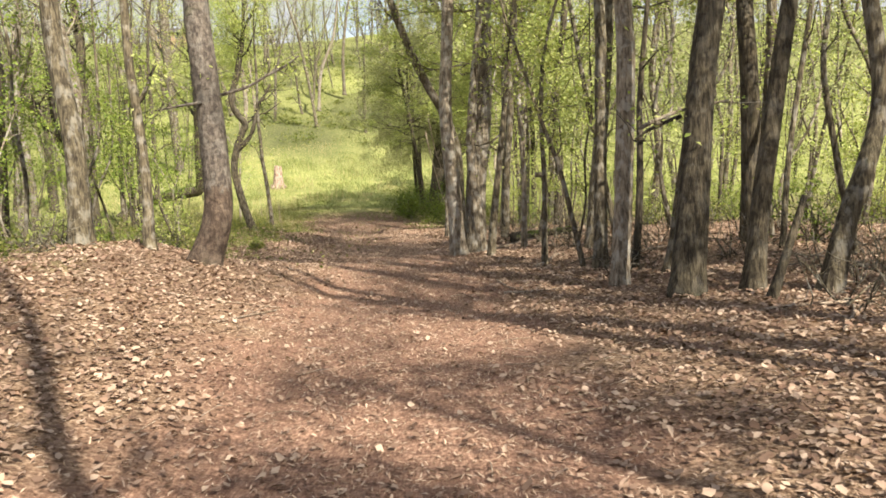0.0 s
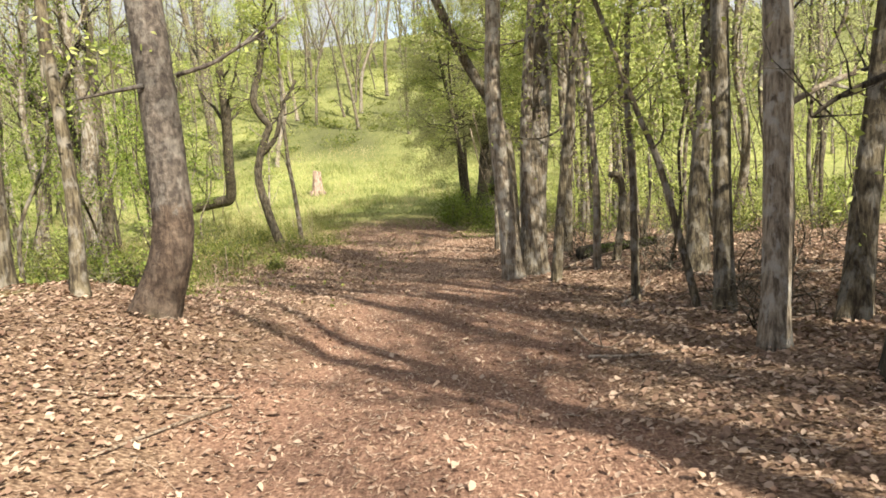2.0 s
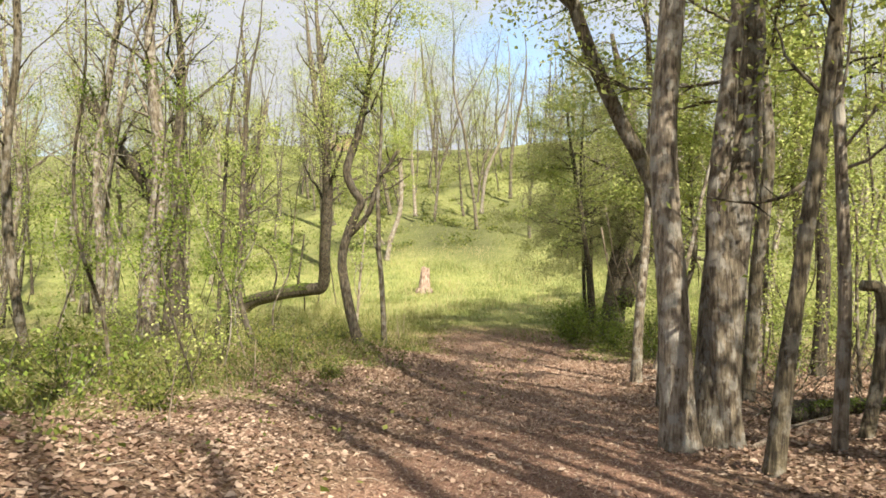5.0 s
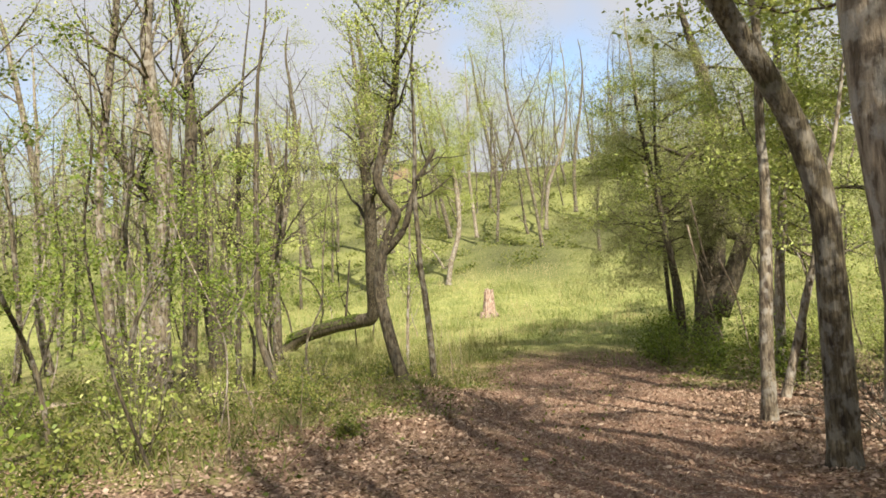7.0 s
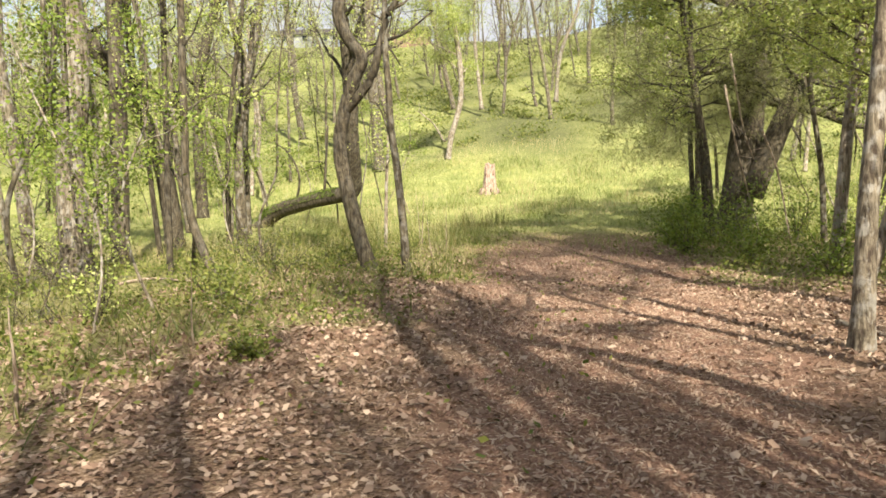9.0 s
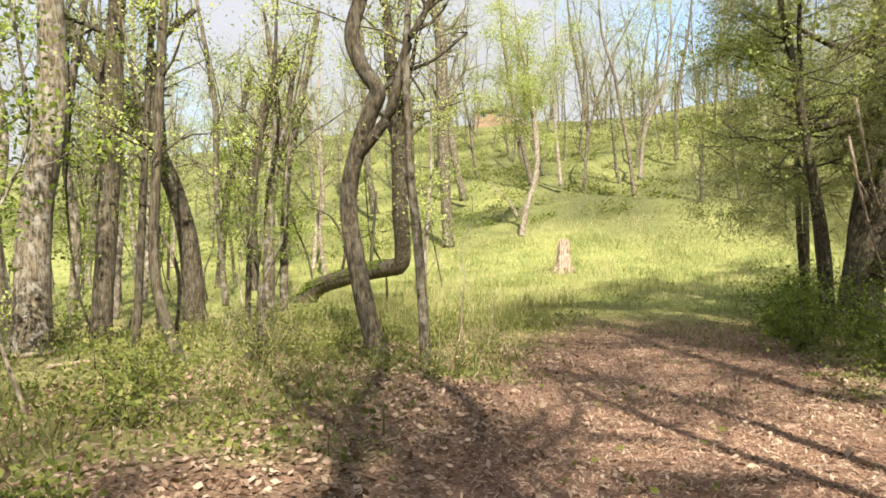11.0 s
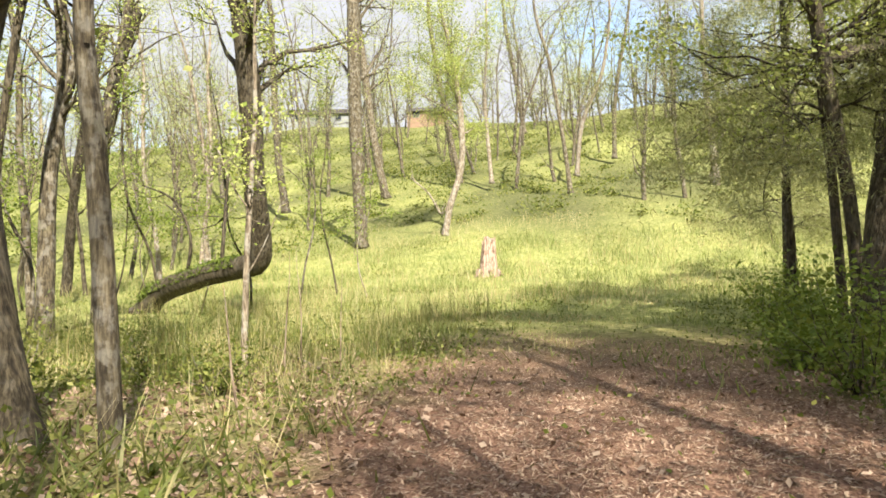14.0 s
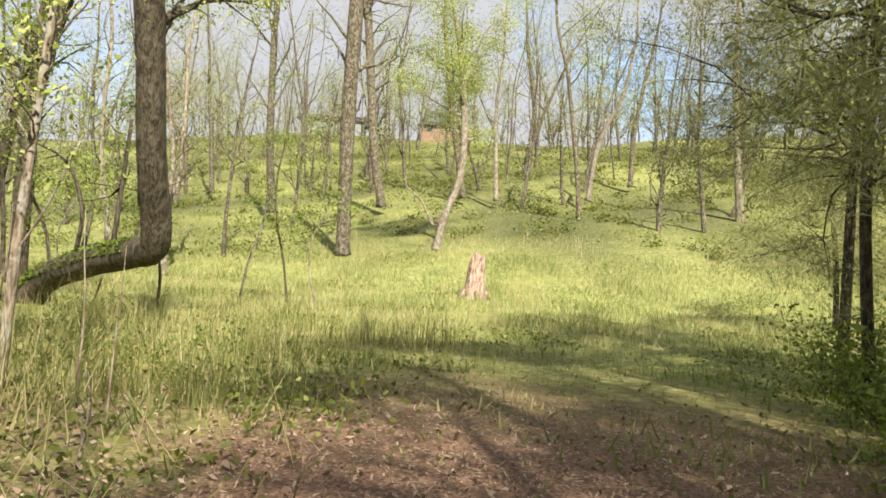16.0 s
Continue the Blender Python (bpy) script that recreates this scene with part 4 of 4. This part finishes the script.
# ---- far woods on the hill ----
def far_woods():
    q = np.random.default_rng(77)
    stems, leaves, n = Tubes(), [], 0
    for _ in range(4000):
        x, y = q.uniform(-110, 60), 60 + 95 * q.uniform() ** .8
        open_ = math.sin(.19 * x + .8) * math.sin(.15 * y) + .35 * math.sin(.53 * x + .31 * y)
        if q.uniform() > .35 + .6 * (open_ > -.1) or (-24 < x + .33 * (y - 60) < -4 and y < 72):
            continue
        n += 1
        if n > 330:
            break
        h = q.uniform(6, 21)
        z = float(ground(x, y)) - .1
        line, rr = grow(q, (x, y, z), (q.normal() * .08, q.normal() * .08, 1), h, q.uniform(.08, .2), .1, .1, 8)
        stems.add(line, rr, 5, cap=False)
        tone = q.uniform(.3, 1.5)
        for _ in range(13):
            i = int(q.integers(1, 8))
            a = q.uniform(0, 6.283)
            br, r2 = grow(q, line[i], (math.cos(a), math.sin(a), 1.1), h * q.uniform(.16, .32), rr[i] * .45, .22, .08, 4)
            stems.add(br, r2, 3, cap=False)
            for _ in range(2):
                tw, r3 = grow(q, br[int(q.integers(1, 4))], (q.normal(), q.normal(), .6), h * .13, rr[i] * .25, .3, .1, 3)
                stems.add(tw, r3, 3, cap=False)
                k = int(34 * tone)
                leaves.append(np.array([tw[v] for v in q.integers(1, 4, k)]) + q.normal(size=(k, 3)) * .45)
    tagged(stems.object("far_woods", BARK["brown"]), "grey-brown stems of the wood on the hillside", "woods", kind="stuff")
    V, F = leaf_arrays(np.concatenate(leaves), .14, q, .3, .65)
    tagged(quads_object("far_woods_leaves", V, F, HAZE_LEAF), "hazy pale green spring leaves of the hillside wood", "foliage", kind="stuff")
    # brush on the slope
    C = []
    for _ in range(1300):
        x, y = q.uniform(-85, 35), q.uniform(57, 128)
        if -22 < x + .3 * (y - 58) < -6 and y < 66:
            continue
        r, k = q.uniform(.3, 1.6) * (1 + .7 * (y > 105)), 85
        p = q.normal(size=(k, 3)) * np.array([r, r, .38 * r]) * .6
        z = ground(x + p[:, 0], y + p[:, 1]) + np.abs(p[:, 2]) * 1.6 + .05
        C.append(np.column_stack([x + p[:, 0], y + p[:, 1], z]))
    V, F = leaf_arrays(np.concatenate(C), .2, q, .2, .5)
    tagged(quads_object("hillside_brush", V, F, WEED), "low olive brush scattered over the grassy hillside", "brush", kind="stuff")


far_woods()


# ---- bushes and low growth ----
def bush(label, x, y, r, h, seed, mat, stems=14, k=120, size=.07):
    q = np.random.default_rng(seed)
    z = float(ground(x, y))
    ob = thing("bush", x, y, z, label, "bush")
    C = []
    for _ in range(stems):
        T = Tubes()
        a, w = q.uniform(0, 6.283), q.uniform(.1, 1)
        line, rr = grow(q, (q.normal() * .05, q.normal() * .05, -.03), (math.cos(a) * w * r, math.sin(a) * w * r, h), math.hypot(r * w, h) * q.uniform(.7, 1.1), .011, .2, .02, 5)
        T.add(line, rr, 4, cap=False)
        T.object("stem", BARK["brown"], ob)
        A = np.array(line)[q.integers(1, 6, k)]
        C.append(A + q.normal(size=(k, 3)) * np.array([.16, .16, .13]) * max(.6, r))
    C = np.concatenate(C)
    C = C[C[:, 2] > .02]
    V, F = leaf_arrays(C, size, q, .4, .6)
    quads_object("foliage", V, F, mat, ob)
    return ob


for i, (x, y, r, h) in enumerate(((-1.5, 31.6, 1.1, 1.1), (-.6, 33.2, 1.3, 1.4), (-1.5, 34.2, .9, .9), (-1.9, 38.5, 1.0, 1.0), (-.4, 30.2, 1.0, .9), (-1.2, 40.5, 1.1, 1.2), (.8, 28.6, 1.1, 1.0), (.9, 34.5, 1.4, 1.7), (-1.9, 33.3, .7, .5), (-1.7, 36.3, .9, .8))):
    bush("dense dark green bush at the foot of the cedars", x, y, r, h, 500 + i, LEAF_GREEN, 14, 90)
for i, (x, y, r, h) in enumerate(((-7.3, 29.6, .6, .4), (-8.6, 30.3, .8, .55), (-7.9, 27.6, .7, .5), (-10.4, 30.0, .9, .6), (-5.2, 20.6, .4, .25), (-6.6, 22.4, .7, .4), (-8.2, 24.0, .9, .5),
                                  (-5.6, 15.8, .6, .4), (-7.2, 17.6, .8, .5), (-4.9, 12.2, .5, .3), (-9.4, 19.8, 1.0, .6), (-6.6, 13.4, .8, .5), (-8.2, 11.6, .9, .6), (-5.2, 8.4, .5, .3), (-10.8, 15.6, 1.1, .8))):
    bush("low leafy green undergrowth beside the path", x, y, r, h, 540 + i, WEED, 10, 70, .055)


shrubs = [bush("low leafy shrub with yellow-green leaves under the trees", 0, 0, r, h, 580 + i, m, 12, 60, .06) for i, (r, h, m) in enumerate(((.8, 1.1, LEAF), (1.0, .8, LEAF_GREEN), (.7, 1.5, LEAF), (.9, .6, WEED)))]
q = np.random.default_rng(31)
spread(shrubs, places(q, 62, 2.0, 18, 9, 40, lambda x, y: off_path(x, y) > (3.0 if y > 15 else 4.6) and x < 2.5 + y * .62, .9) +
       places(q, 26, -24, -5, 8, 30, lambda x, y: off_path(x, y) < -5.2 and x > -4 - y * .62, 1.0), "shrubs under the trees", q)


# bare tangle of brush under the trees to the right
def tangle(x, y, r, h, seed):
    q = np.random.default_rng(seed)
    ob = thing("brush_tangle", x, y, float(ground(x, y)), "tangle of bare brown brush twigs on the leaf litter", "brush", "bare brush")
    for _ in range(16):
        T = Tubes()
        a, w = q.uniform(0, 6.283), q.uniform(.2, 1)
        line, rr = grow(q, (q.normal() * .3 * r, q.normal() * .3 * r, -.03), (math.cos(a) * w * r, math.sin(a) * w * r, h), math.hypot(r * w, h) * q.uniform(.8, 1.5), q.uniform(.006, .013), .3, -.04, 6)
        n0 = T.add(line, rr, 4)
        for _ in range(4):
            j = int(q.integers(1, 6))
            tw, tr = grow(q, line[j], q.normal(size=3), r * q.uniform(.3, .7), .005, .35, 0, 4)
            T.add(tw, tr, 4, cap=False, join=n0 + 4 * j)
        T.object("twig", BARK["brown"], ob)


for i, (x, y, r, h) in enumerate(((3.6, 6.4, .7, .5), (4.4, 7.6, .9, .6), (2.6, 11.4, .7, .6), (3.4, 12.6, .9, .7), (2.2, 13.6, .7, .6), (3.9, 10.0, .9, .7), (2.6, 15.8, .8, .7), (1.6, 17.6, .7, .6), (3.6, 17.6, 1.0, .8), (1.2, 20.6, .8, .7), (2.4, 21.6, 1.0, .9), (1.6, 24.6, .9, .8), (-5.2, 9.4, .7, .5)), 0):
    tangle(x, y, r, h, 800 + i)
for i, (x, y, r, h) in enumerate(((-6.2, 11.6, .8, .6), (-9.0, 22.0, .9, .5), (-11.0, 24.0, 1.0, .7), (5.4, 11.4, 1.0, .9), (4.6, 14.6, 1.0, .9), (5.6, 9.2, 1.0, .8), (6.4, 12.4, 1.1, .9), (3.0, 19.6, 1.0, .9), (4.4, 19.0, 1.0, .9), (2.2, 9.9, .6, .5), (2.9, 14.6, .8, .7), (-5.6, 10.2, .7, .6), (-6.6, 9.2, .9, .6), (-4.6, 11.4, .6, .4), (-15.2, 32.2, .6, 1.0), (-12.3, 25.2, .6, 1.1), (-8.6, 26.6, .8, .6), (-10.2, 28.4, .9, .7)), 13):
    tangle(x, y, r, h, 800 + i)


# ---- fallen branches ----
def fallen(label, pts, r, seed, mat=None):
    q = np.random.default_rng(seed)
    P = [Vector((x, y, float(ground(x, y)) + r * .7 + .01)) for x, y in pts]
    L = smooth_line(P, 5)
    ob = thing("fallen_branch", P[0].x, P[0].y, P[0].z, label, "branch")
    T = Tubes()
    n = len(L)
    T.add(L, [r * (1 - .55 * i / n) for i in range(n)], 7, q, .08)
    for _ in range(3):
        j = int(q.integers(2, n - 1))
        way = (L[j] - L[j - 1]).normalized() + Vector((q.normal() * .6, q.normal() * .6, .25))
        tw, tr = grow(q, L[j], way, q.uniform(.15, .45), r * .45, .2, 0, 3)
        T.add(tw, tr, 5)
    T.object("bough", mat or WOOD, ob, "", P[0])


BLEACHED = "bleached dry fallen branch lying on the leaf litter"
for i, (pts, r) in enumerate((
        (((-9.57, 33.9), (-7.99, 32.43), (-6.71, 31.12)), .022),
        (((-1.91, 8.1), (-2.07, 7.5), (-2.21, 6.83)), .013),
        (((-1.93, 8.3), (-2.4, 7.9), (-2.9, 7.5)), .011),
        (((.09, 23.56), (.33, 22.71), (.62, 21.55)), .035),
        (((1.32, 11.37), (1.61, 12.02), (1.91, 12.81)), .03),
        (((4.51, 9.8), (4.63, 8.89), (4.67, 7.95)), .02),
        (((-11.9, 24.95), (-11.75, 25.72), (-12.6, 27.2)), .044),
        (((.31, 22.9), (.45, 22.31), (.58, 21.86)), .028),
        (((-4.62, 24.98), (-4.52, 25.06), (-4.39, 25.11)), .008)), 0):
    fallen(BLEACHED, pts, r, 600 + i)
for i, (pts, r) in enumerate((
        (((.84, 15.22), (1.46, 16.55), (2.0, 17.14)), .029),
        (((.69, 9.4), (.99, 9.28), (1.34, 9.25)), .016),
        (((.69, 10.54), (.78, 9.81), (.95, 9.58)), .014),
        (((-12.22, 22.15), (-12.6, 22.9), (-12.05, 23.6)), .06),
        (((-10.14, 24.36), (-10.03, 25.0), (-8.96, 24.91)), .03),
        (((2.66, 17.54), (3.46, 18.9), (4.6, 21.4)), .06),
        (((2.48, 12.82), (2.78, 12.4), (3.11, 12.05)), .03),
        (((2.2, 6.2), (2.9, 6.6), (3.7, 6.5)), .02),
        (((3.0, 5.6), (3.5, 6.4), (3.7, 7.2)), .018),
        (((2.4, 11.5), (3.2, 11.9), (3.9, 11.6)), .025)), 9):
    fallen(BLEACHED, pts, r, 600 + i)
fallen("mossy fallen log in the leaf litter", ((1.5, 17.0), (2.2, 17.5), (3.0, 17.6)), .13, 640, BARK["dark"])
q = np.random.default_rng(8)
C = np.stack([q.uniform(1.55, 3.0, 2600), q.normal(size=2600) * .09], 1)
C = np.column_stack([C[:, 0], np.interp(C[:, 0], [1.5, 2.2, 3.0], [17.0, 17.5, 17.6]) + C[:, 1], np.zeros(2600)])
C[:, 2] = ground(C[:, 0], C[:, 1]) + .2 - 1.2 * np.abs(q.normal(size=2600)) * .06
V, F = leaf_arrays(C, .035, q, .5, .5)
L = smooth_line([(-16.6, 39.2, -1.45), (-16.1, 39.05, -1.2), (-14.3, 38.45, -.78), (-12.85, 38, -.55)], 8)
W = np.array(L)[q.integers(0, len(L) - 1, 4200)]
a = np.pi * (.5 + .38 * q.normal(size=4200).clip(-1.2, 1.2))
W = W + np.stack([q.normal(size=4200) * .1, .29 * np.cos(a), .29 * np.sin(a)], 1)
V2, F2 = leaf_arrays(W, .07, q, .4, .5)
tagged(quads_object("moss_cover", V2, F2, MOSS), "green moss on the level trunk of the bent tree", "moss", kind="stuff")
tagged(quads_object("moss_cover", V, F, MOSS), "bright green moss on the fallen log", "moss", kind="stuff")
T = Tubes()
for _ in range(1500):
    x, y = q.uniform(-7, 6), q.uniform(1.5, 30)
    if abs(off_path(x, y)) < .8 and q.uniform() < .6:
        continue
    a, l = q.uniform(0, 6.283), q.uniform(.08, .38)
    z = float(ground(x, y))
    x2, y2 = x + math.cos(a) * l, y + math.sin(a) * l
    T.add([Vector((x, y, z + .012)), Vector(((x + x2) / 2 + q.normal() * .01, (y + y2) / 2, z + .022)), Vector((x2, y2, float(ground(x2, y2)) + .012))], [.004, .0035, .002], 4, cap=False)
tagged(T.object("twig_litter", WOOD), "thin dry twigs strewn over path and banks", "twigs", kind="stuff")
# dead stalks standing in the undergrowth
for i, (x, y, h, r) in enumerate(((-5.65, 18.4, .8, .022), (-6.2, 21.0, .9, .014), (-6.28, 28.6, 1.1, .016), (-7.4, 31.0, 1.5, .014), (-7.0, 31.6, 1.3, .012), (-4.2, 13.9, .7, .012), (-7.9, 32.2, 1.6, .014), (-5.4, 17.2, .6, .01))):
    z = float(ground(x, y))
    q = np.random.default_rng(700 + i)
    ob = thing("dead_stalk", x, y, z, "thin pale dead stalk standing in the undergrowth", "stalk", "dead stalks")
    line, rr = grow(q, (0, 0, -.03), (q.normal() * .12, q.normal() * .12, 1), h, r, .06, .1, 5)
    T = Tubes()
    T.add(line, rr, 6)
    T.object("stem", WOOD, ob)


# bleached dead boughs hanging in front of the cedar
for i, pts in enumerate((((-.62, 33.4, 2.6), (-.35, 33.6, 1.0), (-.1, 33.7, .2)), ((-.75, 33.2, 1.9), (-.45, 33.3, .3), (.05, 33.4, -1.6)), ((.0, 33.0, .9), (.35, 33.0, -.1), (.65, 33.1, -1.7)))):
    q = np.random.default_rng(720 + i)
    L = smooth_line(pts, 4)
    ob = thing("dead_bough", *pts[-1], "bleached bare dead bough leaning against the cedar", "branch", "dead boughs")
    T = Tubes()
    n0 = T.add(L, [.03 - .002 * k for k in range(len(L))], 6, q, .05)
    for j in (2, 4, 5, 6):
        tw, tr = grow(q, L[j], q.normal(size=3), .6, .009, .2, 0, 4)
        T.add(tw, tr, 6, cap=False, join=n0 + 6 * j)
    T.object("bough", WOOD, ob, "", pts[-1])


# ---- rotten stump in the meadow ----
def stump(x, y, h, r):
    q = np.random.default_rng(9)
    z = float(ground(x, y))
    ob = thing("tree_stump", x, y, z, "reddish rotten broken tree stump standing in the meadow grass", "stump")
    sides, rings = 18, 9
    jag = q.uniform(.82, 1.06, sides)
    v, f = [], []
    for i in range(rings):
        t = i / (rings - 1)
        for k in range(sides):
            a = 6.283 * k / sides
            rr = r * (1.25 - .5 * t ** .6) * (1 + .12 * math.sin(3 * a + 1) + q.uniform(-.05, .05))
            v.append((rr * math.cos(a) + .05 * t, rr * math.sin(a), -.08 + (h * jag[k] + .08) * t))
    for i in range(rings - 1):
        for k in range(sides):
            a, b = i * sides + k, i * sides + (k + 1) % sides
            f.append((a, b, b + sides, a + sides))
    v.append((.05, 0, h * .72))
    for k in range(sides):
        f.append(((rings - 1) * sides + k, (rings - 1) * sides + (k + 1) % sides, len(v) - 1))
    mesh_object("stump_body", v, f, STUMP, ob)
    for k in range(5):
        a = 6.283 * k / 5 + .4
        T = Tubes()
        T.add([Vector((r * math.cos(a), r * math.sin(a), .22)), Vector((1.5 * r * math.cos(a), 1.5 * r * math.sin(a), .03)), Vector((2 * r * math.cos(a), 2 * r * math.sin(a), -.05))], [.14, .09, .04], 7)
        T.object("root", STUMP, ob)


stump(-11.75, 53.2, 1.55, .36)


# ---- houses on the hilltop ----
def plain(name, col, rough=.8, scale=3):
    m, nt, p = material(name, rough)
    co = nt.nodes.new("ShaderNodeTexCoord").outputs["Object"]
    n = noise_tex(nt, co, scale, 5)
    nt.links.new(ramp_of(nt, n, (.3, tuple(c * .75 for c in col)), (.7, tuple(c * 1.1 for c in col))), p.inputs["Base Color"])
    return m


BRICK, ROOF, SIDING, GLASS = plain("orange_brick", (.27, .18, .125)), plain("dark_roof", (.06, .05, .048)), plain("grey_siding", (.24, .25, .26)), plain("dark_glass", (.03, .035, .04), .1)


def box(name, x0, x1, y0, y1, z0, z1, mat, parent, label=""):
    v = [(x, y, z) for z in (z0, z1) for x, y in ((x0, y0), (x1, y0), (x1, y1), (x0, y1))]
    f = [(3, 2, 1, 0), (4, 5, 6, 7), (0, 1, 5, 4), (1, 2, 6, 5), (2, 3, 7, 6), (3, 0, 4, 7)]
    return mesh_object(name, v, f, mat, parent, label)


def house(label, x, y, turn, w, d, h, wall):
    z = float(ground(x, y))
    ob = thing("house", x, y, z, label, "house")
    ob.rotation_euler = (0, 0, radians(turn))
    body = box("wall", -w / 2, w / 2, -d / 2, d / 2, -1.5, h, wall, ob)
    e, rise = .5, d * .22
    v = [(-w / 2 - e, -d / 2 - e, h), (w / 2 + e, -d / 2 - e, h), (w / 2 + e, d / 2 + e, h), (-w / 2 - e, d / 2 + e, h), (-w / 2 - e, 0, h + rise), (w / 2 + e, 0, h + rise)]
    mesh_object("roof", v, [(0, 1, 5, 4), (2, 3, 4, 5), (1, 2, 5), (3, 0, 4), (3, 2, 1, 0)], ROOF, ob)
    k = max(2, int(w / 3))
    for i in range(k):
        c = -w / 2 + w * (i + .5) / k
        win = box("window", c - .55, c + .55, -d / 2 - .06, -d / 2 - .004, .9, 2.1, SIDING, ob)
        box("pane", c - .47, c + .47, -d / 2 - .08, -d / 2 - .062, .98, 2.02, GLASS, win)


house("low orange-brick house with a dark roof on the hilltop", -48.5, 141, 12, 6, 5, 1.9, BRICK)
house("long grey house with a dark roof beyond the hilltop", -72, 147, 20, 11, 7, 2.2, SIDING)
